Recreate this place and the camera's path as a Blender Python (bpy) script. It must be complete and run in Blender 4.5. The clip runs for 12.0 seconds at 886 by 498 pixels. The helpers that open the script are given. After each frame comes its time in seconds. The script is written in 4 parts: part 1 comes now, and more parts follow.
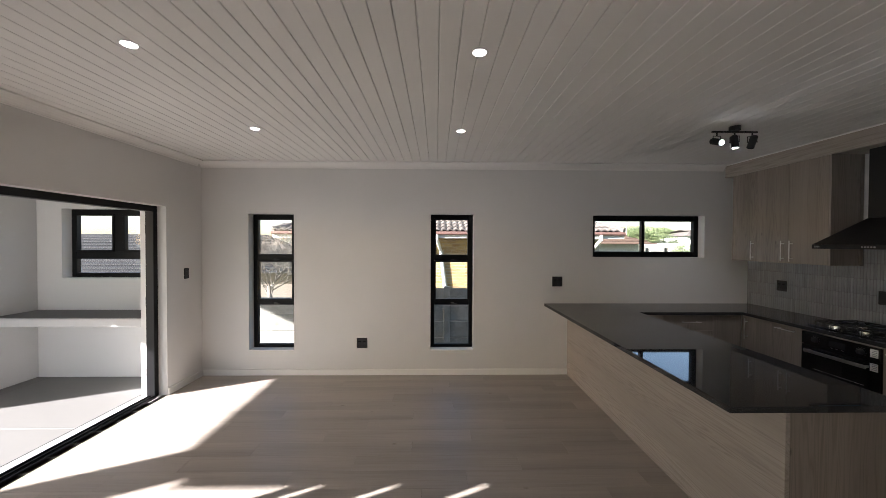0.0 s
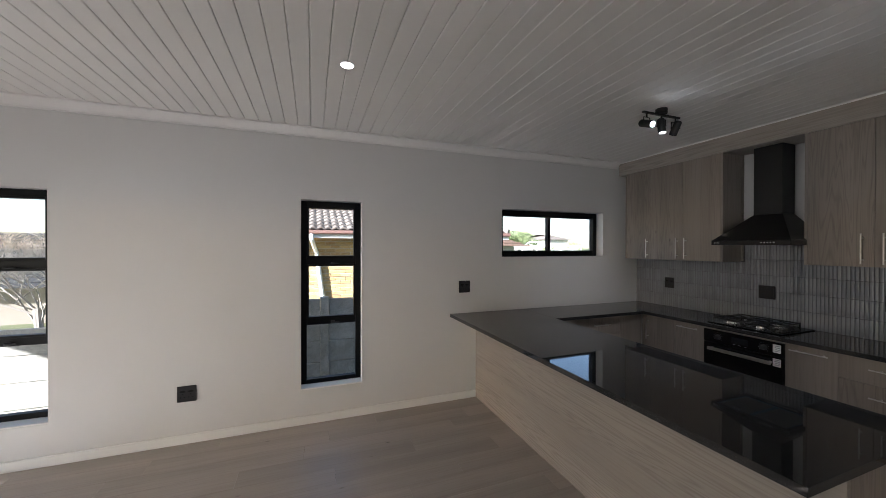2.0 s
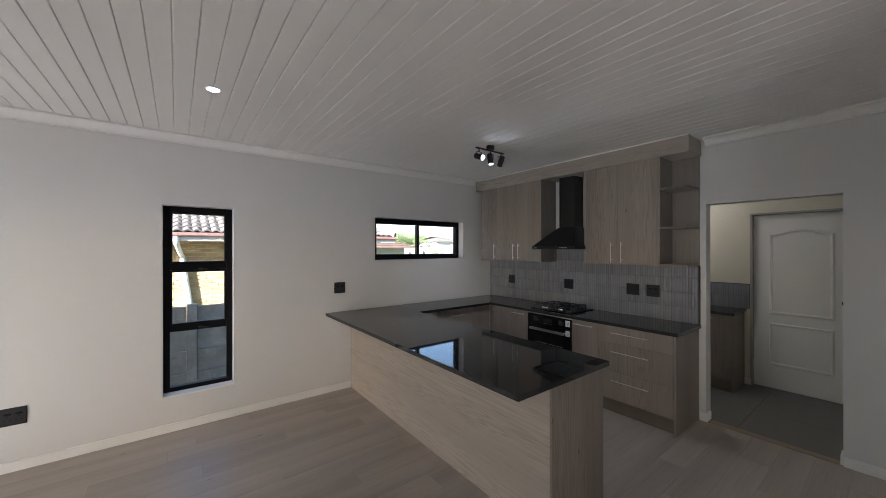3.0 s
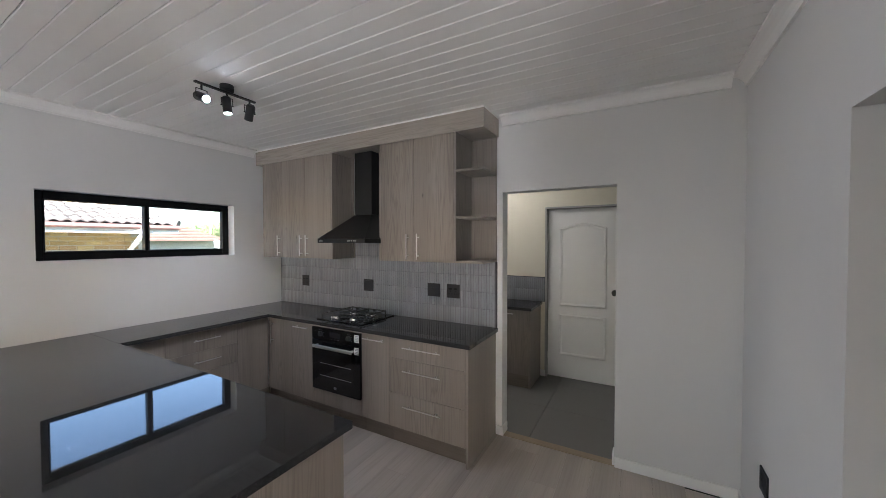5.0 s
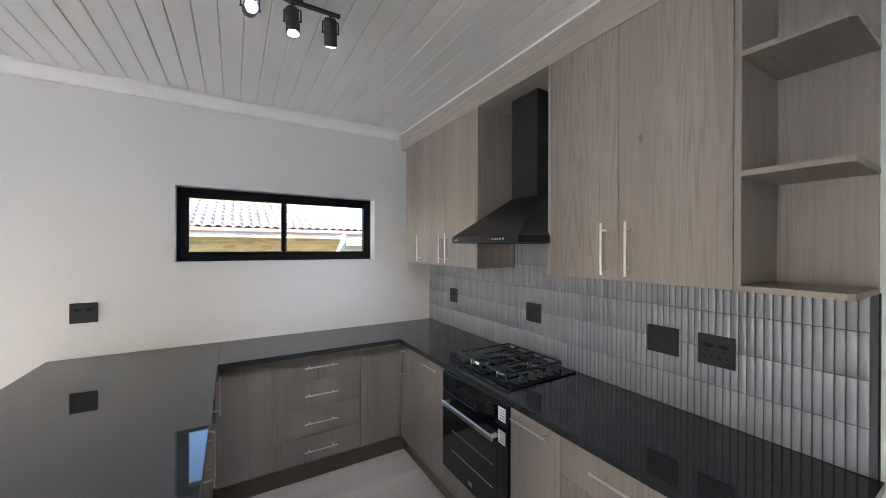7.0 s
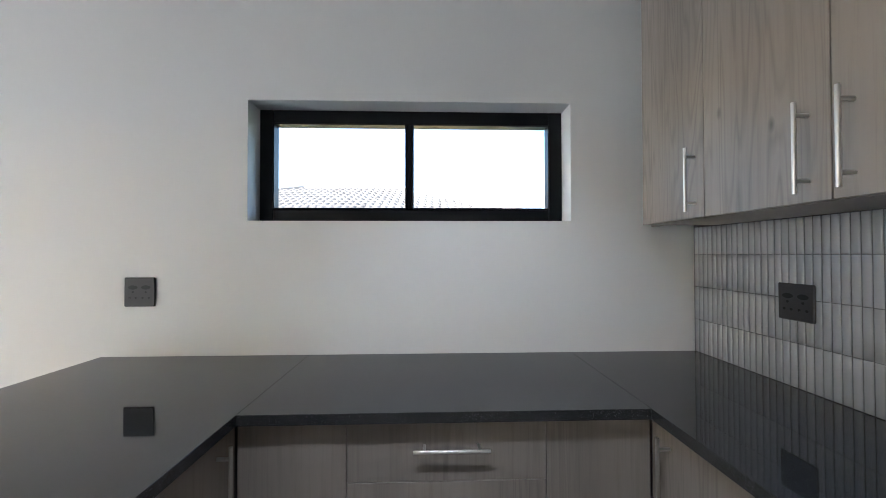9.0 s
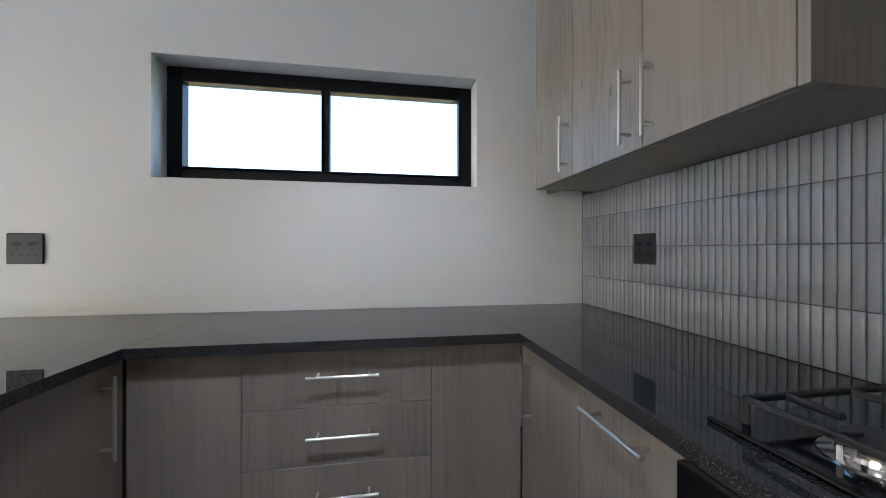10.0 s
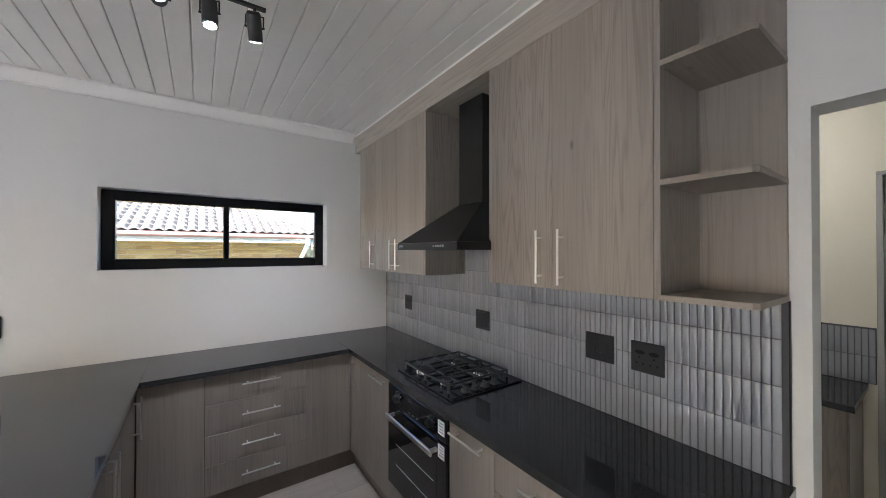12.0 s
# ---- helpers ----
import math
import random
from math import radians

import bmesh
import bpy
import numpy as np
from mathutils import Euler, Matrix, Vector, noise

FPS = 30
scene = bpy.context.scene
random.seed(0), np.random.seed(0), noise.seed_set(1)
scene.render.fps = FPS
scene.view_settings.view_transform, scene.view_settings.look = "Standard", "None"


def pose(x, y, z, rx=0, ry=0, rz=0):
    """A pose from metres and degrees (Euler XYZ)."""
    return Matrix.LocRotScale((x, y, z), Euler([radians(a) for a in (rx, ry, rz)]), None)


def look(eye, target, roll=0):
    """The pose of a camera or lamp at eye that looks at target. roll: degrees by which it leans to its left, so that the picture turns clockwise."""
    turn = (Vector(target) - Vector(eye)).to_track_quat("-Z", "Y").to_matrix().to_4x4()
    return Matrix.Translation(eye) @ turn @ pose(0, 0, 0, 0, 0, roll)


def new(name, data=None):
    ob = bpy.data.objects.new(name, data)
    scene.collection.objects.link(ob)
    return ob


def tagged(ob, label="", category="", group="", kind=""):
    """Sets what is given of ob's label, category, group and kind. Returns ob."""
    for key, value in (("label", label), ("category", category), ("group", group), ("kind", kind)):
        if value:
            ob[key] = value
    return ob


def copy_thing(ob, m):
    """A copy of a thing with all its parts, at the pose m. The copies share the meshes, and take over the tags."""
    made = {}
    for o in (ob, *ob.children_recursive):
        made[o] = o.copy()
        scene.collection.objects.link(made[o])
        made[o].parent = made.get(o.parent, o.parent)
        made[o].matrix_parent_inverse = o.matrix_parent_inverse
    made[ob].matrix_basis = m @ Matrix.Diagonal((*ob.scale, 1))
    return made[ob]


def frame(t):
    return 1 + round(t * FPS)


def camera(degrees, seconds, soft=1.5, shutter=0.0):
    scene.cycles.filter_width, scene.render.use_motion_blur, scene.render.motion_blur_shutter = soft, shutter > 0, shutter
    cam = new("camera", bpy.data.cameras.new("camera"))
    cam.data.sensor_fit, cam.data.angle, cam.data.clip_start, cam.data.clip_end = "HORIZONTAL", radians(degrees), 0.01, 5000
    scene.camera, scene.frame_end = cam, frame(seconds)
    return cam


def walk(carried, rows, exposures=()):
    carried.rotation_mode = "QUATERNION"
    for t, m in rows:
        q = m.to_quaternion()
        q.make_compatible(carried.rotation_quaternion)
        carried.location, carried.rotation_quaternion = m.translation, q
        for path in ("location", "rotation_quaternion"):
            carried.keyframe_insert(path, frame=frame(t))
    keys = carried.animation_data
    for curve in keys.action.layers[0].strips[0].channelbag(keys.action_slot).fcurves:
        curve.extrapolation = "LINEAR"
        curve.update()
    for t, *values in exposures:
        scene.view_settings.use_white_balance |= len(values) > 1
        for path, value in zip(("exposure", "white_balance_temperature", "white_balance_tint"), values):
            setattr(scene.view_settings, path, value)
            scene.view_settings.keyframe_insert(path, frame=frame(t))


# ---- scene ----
cam = camera(103.4, 12.0, soft=0.8)
PATH = [
    (0, (0.141, 0.103, 1.614), (0.178, 2.103, 1.583), 0.2),
    (0.5, (0.073, 0.52, 1.609), (0.213, 2.515, 1.583), 0.2),
    (1, (0.054, 0.912, 1.616), (0.331, 2.893, 1.585), 0.2),
    (1.5, (0.115, 1.161, 1.569), (0.597, 3.102, 1.558), 0.2),
    (2, (0.165, 1.09, 1.556), (0.864, 2.964, 1.546), 0.1),
    (2.5, (0.152, 0.775, 1.576), (1.095, 2.539, 1.575), -0.0),
    (3, (0.168, 0.53, 1.588), (1.378, 2.122, 1.587), -0.1),
    (3.5, (0.251, 0.436, 1.6), (1.781, 1.724, 1.597), -0.1),
    (3.7, (0.34, 0.444, 1.597), (1.963, 1.612, 1.587), 0.0),
    (5.3, (1.558, 0.763, 1.591), (3.307, 1.732, 1.547), -0.05),
    (5.5, (1.718, 0.834, 1.578), (3.433, 1.863, 1.541), -0.2),
    (6, (2.054, 0.988, 1.572), (3.64, 2.206, 1.546), -0.15),
    (6.5, (2.316, 1.173, 1.563), (3.671, 2.643, 1.555), -0.1),
    (7, (2.414, 1.449, 1.552), (3.439, 3.167, 1.547), 0.2),
    (7.5, (2.583, 1.791, 1.558), (3.159, 3.706, 1.558), 0.15),
    (7.7, (2.649, 1.933, 1.558), (3.053, 3.892, 1.556), 0.05),
    (9.3, (2.906, 2.931, 1.21), (2.968, 4.93, 1.237), -0.09),
    (9.5, (2.948, 2.908, 1.16), (3.033, 4.906, 1.185), 0.1),
    (10, (3.038, 2.753, 1.151), (3.361, 4.727, 1.153), 0.1),
    (10.5, (3.08, 2.463, 1.225), (3.731, 4.353, 1.243), 0.09),
    (11, (2.967, 2.078, 1.407), (3.845, 3.874, 1.419), 0.09),
    (11.5, (2.752, 1.708, 1.527), (3.756, 3.437, 1.54), 0.09),
    (12, (2.588, 1.406, 1.57), (3.731, 3.047, 1.586), 0.04),
]
walk(cam, [(t, look(eye, target, roll)) for t, eye, target, roll in PATH], exposures=[(0.0, 2.8, 6400, 16), (1.5, 2.82, 6150, 15), (3.0, 3.25, 5950, 15), (3.5, 3.5, 5950, 15), (5.5, 4.2, 5850, 15), (6.5, 4.4, 5800, 15), (7.5, 4.5, 5800, 13), (9.5, 4.25, 5650, 10), (10.5, 4.35, 5650, 11), (11.0, 4.4, 5700, 12), (12.0, 4.3, 5850, 13)])

# ---- world, sun, large lights ----
SUN_WAY = Vector((0.830, 0.403, -0.386)).normalized()      # the way the sunlight travels
SUN_ELEV = math.asin(-SUN_WAY.z)
world = bpy.data.worlds.new("sky")
scene.world = world
world.use_nodes = True
wn = world.node_tree
sky = wn.nodes.new("ShaderNodeTexSky")
sky.sky_type, sky.sun_disc = "NISHITA", False
sky.sun_elevation = SUN_ELEV
sky.sun_rotation = math.atan2(-SUN_WAY.x, -SUN_WAY.y)
wn.links.new(sky.outputs[0], wn.nodes["Background"].inputs[0])
wn.nodes["Background"].inputs[1].default_value = 0.053
sun = new("sun", bpy.data.lights.new("sun", "SUN"))
sun.data.energy, sun.data.angle, sun.data.color = 5.0, radians(0.6), (1.0, 0.98, 0.95)
sun.rotation_mode = "QUATERNION"
sun.rotation_quaternion = SUN_WAY.to_track_quat("-Z", "Y")
sun.location = (-8, -4, 8)


def sky_lamp(name, m, sx, sy, watts):
    """A fill lamp that stands in for the sky's light in a window's opening."""
    la = bpy.data.lights.new(name, "AREA")
    la.shape, la.size, la.size_y, la.energy, la.color = "RECTANGLE", sx, sy, watts, (0.84, 0.93, 1.0)
    ob = new(name, la)
    ob.matrix_world = m
    return ob


# Added to brighten the room: its opening in the lounge is unseen and assumed.
sky_lamp("lounge_daylight", look((-2.72, -2.0, 1.12), (0, -2.0, 1.12)), 0.8, 1.9, 0.9)


# ---- materials ----
def material(name, colour, rough=0.6, metal=0.0, spec=0.5):
    m = bpy.data.materials.new(name)
    m.use_nodes = True
    b = m.node_tree.nodes["Principled BSDF"]
    b.inputs["Base Color"].default_value = (*colour, 1)
    b.inputs["Roughness"].default_value = rough
    b.inputs["Metallic"].default_value = metal
    b.inputs["Specular IOR Level"].default_value = spec
    return m


def node(m, kind, **inputs):
    n = m.node_tree.nodes.new(kind)
    for key, value in inputs.items():
        n.inputs[key.replace("_", " ")].default_value = value
    return n


def link(m, a, b):
    m.node_tree.links.new(a, b)


def coords(m, scale=(1, 1, 1), shift=0.0):
    """Object coordinates, scaled; shift moves every object's pattern by a random way."""
    tc, mp = node(m, "ShaderNodeTexCoord"), node(m, "ShaderNodeMapping")
    mp.inputs["Scale"].default_value = scale
    link(m, tc.outputs["Object"], mp.inputs["Vector"])
    if shift:
        info, mul = node(m, "ShaderNodeObjectInfo"), node(m, "ShaderNodeVectorMath")
        mul.operation = "SCALE"
        mul.inputs[0].default_value = (shift, shift * 1.7, shift * 0.6)
        link(m, info.outputs["Random"], mul.inputs["Scale"])
        link(m, mul.outputs[0], mp.inputs["Location"])
    return mp.outputs[0]


def noise_tex(m, vec, scale, detail=4.0, rough=0.55, warp=0.0):
    n = node(m, "ShaderNodeTexNoise", Scale=scale, Detail=detail, Roughness=rough, Distortion=warp)
    link(m, vec, n.inputs["Vector"])
    return n.outputs[0]


def ramp(m, fac, stops):
    r = node(m, "ShaderNodeValToRGB")
    el = r.color_ramp.elements
    while len(el) < len(stops):
        el.new(0.5)
    for e, (p, c) in zip(el, stops):
        e.position, e.color = p, (*c, 1)
    link(m, fac, r.inputs[0])
    return r.outputs[0]


def mix(m, fac, a, b, mode="MIX"):
    n = node(m, "ShaderNodeMix")
    n.data_type, n.blend_type = "RGBA", mode
    for sock, v in ((n.inputs[0], fac), (n.inputs[6], a), (n.inputs[7], b)):
        if isinstance(v, (int, float)):
            sock.default_value = v
        elif isinstance(v, tuple):
            sock.default_value = (*v, 1)
        else:
            link(m, v, sock)
    return n.outputs[2]


def bump(m, height, strength=0.2, distance=0.002):
    n = node(m, "ShaderNodeBump", Strength=strength, Distance=distance)
    link(m, height, n.inputs["Height"])
    link(m, n.outputs[0], m.node_tree.nodes["Principled BSDF"].inputs["Normal"])


def base(m, sock):
    link(m, sock, m.node_tree.nodes["Principled BSDF"].inputs["Base Color"])


def rough(m, fac, lo, hi):
    n = node(m, "ShaderNodeMapRange")
    n.inputs["To Min"].default_value, n.inputs["To Max"].default_value = lo, hi
    link(m, fac, n.inputs[0])
    link(m, n.outputs[0], m.node_tree.nodes["Principled BSDF"].inputs["Roughness"])


def shade(c, k):
    return tuple(min(1.0, v * k) for v in c)


def plaster(name, colour, grain=0.12):
    m = material(name, colour, 0.75, spec=0.3)
    v = coords(m)
    big, fine = noise_tex(m, v, 0.9, 3), noise_tex(m, v, 60, 5)
    base(m, ramp(m, big, [(0.3, shade(colour, 0.965)), (0.7, shade(colour, 1.02))]))
    rough(m, big, 0.62, 0.82)
    mid = noise_tex(m, v, 7, 4)
    both = node(m, "ShaderNodeMath")
    both.operation = "MULTIPLY_ADD"
    link(m, mid, both.inputs[0])
    both.inputs[1].default_value = 2.0
    link(m, fine, both.inputs[2])
    bump(m, both.outputs[0], grain, 0.0016)
    return m


def wood(name, axis, light=(0.285, 0.248, 0.213), dark=(0.150, 0.128, 0.108), shift=9.0, gloss=(0.38, 0.55), run=0.34, figure=1.0):
    """Grey-brown oak grain that runs along the axis 0, 1 or 2: broad cathedral bands, fine pores and a few knots."""
    m = material(name, light, 0.5)
    s = [6.5, 6.5, 6.5]
    s[axis] = run
    v = coords(m, tuple(s), shift)
    field = noise_tex(m, v, 1.0, 3.5, 0.5, 0.35)
    rings = node(m, "ShaderNodeMath")
    rings.operation = "MULTIPLY"
    rings.inputs[1].default_value = 22.0
    link(m, field, rings.inputs[0])
    tri = node(m, "ShaderNodeMath")
    tri.operation = "PINGPONG"
    tri.inputs[1].default_value = 0.5
    link(m, rings.outputs[0], tri.inputs[0])
    f = [85.0, 85.0, 85.0]
    f[axis] = 2.6
    pores = noise_tex(m, coords(m, tuple(f), shift), 1.0, 4.0, 0.65)
    tone = noise_tex(m, coords(m, tuple(0.5 * k for k in s), shift * 0.7), 1.0, 2.0)
    strip = [3.1, 3.1, 3.1]
    strip[axis] = 0.22
    mask = ramp(m, noise_tex(m, coords(m, tuple(strip), shift * 1.3), 1.0, 1.0), [(0.46, (0.0, 0.0, 0.0)), (0.60, (1.0, 1.0, 1.0))])
    a = ramp(m, tri.outputs[0], [(0.0, shade(light, 1 - 0.28 * figure)), (0.16, shade(light, 1 - 0.10 * figure)), (0.30, shade(light, 1 + 0.05 * figure)), (0.5, shade(light, 1.0))])
    b = ramp(m, pores, [(0.28, shade(dark, 0.95)), (0.50, shade(light, 0.93)), (0.75, shade(light, 1.08))])
    c = mix(m, mask, mix(m, 0.36, light, b), mix(m, 0.34, a, b))
    c = mix(m, 1.0, c, ramp(m, tone, [(0.3, (0.76, 0.75, 0.74)), (0.7, (1.06, 1.045, 1.03))]), "MULTIPLY")
    k = [7.0, 7.0, 7.0]
    k[axis] = 3.0
    vor = node(m, "ShaderNodeTexVoronoi", Scale=1.0)
    link(m, coords(m, tuple(k), shift), vor.inputs["Vector"])
    keep = node(m, "ShaderNodeSeparateColor")
    link(m, vor.outputs["Color"], keep.inputs[0])
    few = ramp(m, keep.outputs[0], [(0.45, (0.0, 0.0, 0.0)), (0.50, (1.0, 1.0, 1.0))])
    knot = mix(m, 1.0, ramp(m, vor.outputs["Distance"], [(0.02, (0.85, 0.85, 0.85)), (0.075, (0.0, 0.0, 0.0))]), few, "MULTIPLY")
    c = mix(m, knot, c, shade(dark, 0.6))
    base(m, c)
    rough(m, pores, *gloss)
    bump(m, pores, 0.12, 0.001)
    return m


WALL = plaster("wall_paint", (0.65, 0.643, 0.63))
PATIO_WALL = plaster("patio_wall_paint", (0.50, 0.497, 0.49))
CREAM_WALL = plaster("cream_wall_paint", (0.70, 0.66, 0.55))
CEIL = plaster("ceiling_paint", (0.77, 0.76, 0.74), 0.05)
TRIM = plaster("white_trim_paint", (0.80, 0.79, 0.77), 0.03)
DOOR_PAINT = plaster("white_door_paint", (0.80, 0.80, 0.79), 0.06)
WOOD_V = wood("grey_oak_upright", 2)
WOOD_Y = wood("grey_oak_along_y", 1, (0.42, 0.378, 0.332), (0.235, 0.205, 0.175))
WOOD_H = wood("grey_oak_along_x", 0)
WOOD_IN = wood("grey_oak_carcase", 2, (0.285, 0.252, 0.225), (0.16, 0.138, 0.12))
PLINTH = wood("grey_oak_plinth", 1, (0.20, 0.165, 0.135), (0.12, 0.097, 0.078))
PLANK = wood("floor_plank_vinyl", 0, (0.45, 0.400, 0.350), (0.27, 0.235, 0.20), 11.0, (0.32, 0.44), 0.6, 0.12)
BLACK_AL = material("black_aluminium", (0.006, 0.006, 0.007), 0.40, spec=0.2)
BLACK_MATT = material("matt_black_plastic", (0.02, 0.02, 0.021), 0.5)
BLACK_ENAMEL = material("black_enamel", (0.006, 0.006, 0.007), 0.08)
HOOD_BLACK = material("black_hood_enamel", (0.011, 0.0105, 0.010), 0.40, spec=0.35)
SEAL = material("dark_joint", (0.03, 0.029, 0.028), 0.8)


def brushed(name, colour, r):
    m = material(name, colour, r, 1.0)
    v = coords(m, (300, 300, 12))
    rough(m, noise_tex(m, v, 1.0, 2), r * 0.8, r * 1.3)
    return m


STEEL = brushed("brushed_steel", (0.62, 0.60, 0.57), 0.30)
CHROME = material("polished_steel", (0.75, 0.74, 0.73), 0.12, 1.0)


def granite():
    m = material("black_granite", (0.012, 0.012, 0.013), 0.07, spec=0.55)
    v = coords(m)
    fleck = noise_tex(m, v, 330, 2)
    cloud = noise_tex(m, v, 5, 4)
    c = ramp(m, fleck, [(0.52, (0.022, 0.022, 0.023)), (0.64, (0.060, 0.060, 0.062)), (0.74, (0.20, 0.20, 0.205))])
    base(m, mix(m, 0.25, c, ramp(m, cloud, [(0.3, (0.008, 0.008, 0.009)), (0.7, (0.03, 0.03, 0.032))])))
    rough(m, cloud, 0.015, 0.04)
    return m


GRANITE = granite()


def glazed_tile():
    m = material("grey_glazed_tile", (0.40, 0.41, 0.42), 0.17)
    info = node(m, "ShaderNodeObjectInfo")
    geo = node(m, "ShaderNodeNewGeometry")
    add = node(m, "ShaderNodeMath")
    add.operation = "ADD"
    link(m, info.outputs["Random"], add.inputs[0])
    link(m, geo.outputs["Random Per Island"], add.inputs[1])
    fr = node(m, "ShaderNodeMath")
    fr.operation = "FRACT"
    link(m, add.outputs[0], fr.inputs[0])
    base(m, ramp(m, fr.outputs[0], [(0.0, (0.215, 0.225, 0.245)), (1.0, (0.255, 0.266, 0.288))]))
    return m


TILE = glazed_tile()
GROUT = plaster("grey_grout", (0.075, 0.075, 0.08), 0.2)


def glass(name):
    m = bpy.data.materials.new(name)
    m.use_nodes = True
    nt = m.node_tree
    nt.nodes.remove(nt.nodes["Principled BSDF"])
    out = nt.nodes["Material Output"]
    clear, gloss, fr, mx = (nt.nodes.new(k) for k in ("ShaderNodeBsdfTransparent", "ShaderNodeBsdfGlossy", "ShaderNodeLayerWeight", "ShaderNodeMixShader"))
    clear.inputs[0].default_value = (0.94, 0.96, 0.96, 1)
    gloss.inputs["Roughness"].default_value = 0.0
    steep, part_of = nt.nodes.new("ShaderNodeMath"), nt.nodes.new("ShaderNodeMath")
    steep.operation, part_of.operation = "POWER", "MULTIPLY_ADD"
    steep.inputs[1].default_value = 4.0
    part_of.inputs[1].default_value, part_of.inputs[2].default_value = 0.7, 0.03
    nt.links.new(fr.outputs["Facing"], steep.inputs[0])
    nt.links.new(steep.outputs[0], part_of.inputs[0])
    nt.links.new(part_of.outputs[0], mx.inputs[0])
    nt.links.new(clear.outputs[0], mx.inputs[1])
    nt.links.new(gloss.outputs[0], mx.inputs[2])
    nt.links.new(mx.outputs[0], out.inputs[0])
    return m


GLASS = glass("window_glass")


def lamp_glow(name, colour, strength):
    m = material(name, (0.8, 0.8, 0.8), 0.5)
    b = m.node_tree.nodes["Principled BSDF"]
    b.inputs["Emission Color"].default_value = (*colour, 1)
    b.inputs["Emission Strength"].default_value = strength
    return m


GLOW = lamp_glow("lamp_diffuser", (1.0, 0.97, 0.92), 6.0)
GLOW_COOL = lamp_glow("spot_lens", (0.93, 0.97, 1.0), 10.0)


# ---- building helpers ----
def box(bm, x0, y0, z0, x1, y1, z1, bevel=0.0, segments=1):
    """A box between two corners, with its edges bevelled; returns its faces."""
    m = Matrix.Translation(((x0 + x1) / 2, (y0 + y1) / 2, (z0 + z1) / 2)) @ Matrix.Diagonal((abs(x1 - x0), abs(y1 - y0), abs(z1 - z0), 1))
    vs = bmesh.ops.create_cube(bm, size=1.0, matrix=m)["verts"]
    if bevel:
        edges = list({e for v in vs for e in v.link_edges})
        bmesh.ops.bevel(bm, geom=edges, offset=bevel, segments=segments, affect="EDGES", profile=0.5)


def rod(bm, p, q, r, sides=12, r2=None):
    """A round bar from p to q."""
    p, q = Vector(p), Vector(q)
    m = Matrix.Translation((p + q) / 2) @ (q - p).to_track_quat("Z", "Y").to_matrix().to_4x4()
    bmesh.ops.create_cone(bm, cap_ends=True, segments=sides, radius1=r, radius2=r if r2 is None else r2, depth=(q - p).length, matrix=m)


def prism(bm, outline, axis, lo, hi):
    """A solid from a flat outline of (a, b) pairs, pushed along the axis from lo to hi."""
    def at(a, b, c):
        return [(c, a, b), (a, c, b), (a, b, c)][axis]
    low = [bm.verts.new(at(a, b, lo)) for a, b in outline]
    high = [bm.verts.new(at(a, b, hi)) for a, b in outline]
    n = len(outline)
    faces = [bm.faces.new(low), bm.faces.new(high[::-1])]
    faces += [bm.faces.new((low[i], high[i], high[(i + 1) % n], low[(i + 1) % n])) for i in range(n)]
    bmesh.ops.recalc_face_normals(bm, faces=faces)


def lathe(bm, profile, centre, sides=24):
    """A turned solid about an upright axis through centre, from (radius, height) pairs."""
    cx, cy, cz = centre
    rings = [[bm.verts.new((cx + r * math.cos(2 * math.pi * k / sides), cy + r * math.sin(2 * math.pi * k / sides), cz + h)) for k in range(sides)] for r, h in profile]
    for a, b in zip(rings, rings[1:]):
        for k in range(sides):
            bm.faces.new((a[k], a[(k + 1) % sides], b[(k + 1) % sides], b[k]))
    bm.faces.new(rings[0][::-1])
    bm.faces.new(rings[-1])


def origin(ob):
    o = Vector((0, 0, 0))
    while ob is not None:
        o += ob.location
        ob = ob.parent
    return o


def mesh_object(name, bm, mat, parent=None, smooth=False):
    me = bpy.data.meshes.new(name)
    bm.to_mesh(me)
    bm.free()
    if mat:
        me.materials.append(mat)
    if smooth:
        me.shade_smooth()
        me.set_sharp_from_angle(angle=radians(35))
    ob = new(name, me)
    ob.parent = parent
    return ob


def part(name, bm, mat, parent, label="", smooth=False):
    """One mesh, given in world coordinates, as a part of a thing."""
    bmesh.ops.translate(bm, verts=bm.verts, vec=-origin(parent))
    return tagged(mesh_object(name, bm, mat, parent, smooth), label)


def thing(name, at, label, category, group="", kind=""):
    ob = new(name)
    ob.empty_display_size = 0.05
    ob.location = at
    return tagged(ob, label, category, group, kind)


def box_part(name, mat, parent, b, bevel=0.0, label=""):
    bm = bmesh.new()
    box(bm, *b, bevel=bevel)
    return part(name, bm, mat, parent, label)


def structure(name, bm, mat, label="", category="", smooth=False):
    return tagged(mesh_object(name, bm, mat, None, smooth), label, category, "", "structure")


def wall_mesh(axis, face, back, lo, hi, z0, z1, holes):
    """A wall from face to back across the axis (0: x, 1: y), from lo to hi along it, cut by holes of (lo, hi, z0, z1)."""
    bm = bmesh.new()
    us = sorted({lo, hi, *(h[0] for h in holes), *(h[1] for h in holes)})
    zs = sorted({z0, z1, *(h[2] for h in holes), *(h[3] for h in holes)})
    us, zs = [u for u in us if lo <= u <= hi], [z for z in zs if z0 <= z <= z1]
    solid = {}
    for i in range(len(us) - 1):
        for j in range(len(zs) - 1):
            u, z = (us[i] + us[i + 1]) / 2, (zs[j] + zs[j + 1]) / 2
            solid[i, j] = not any(h[0] < u < h[1] and h[2] < z < h[3] for h in holes)
    def p(d, u, z):
        return (d, u, z) if axis == 0 else (u, d, z)
    def quad(*ps):
        bm.faces.new([bm.verts.new(q) for q in ps])
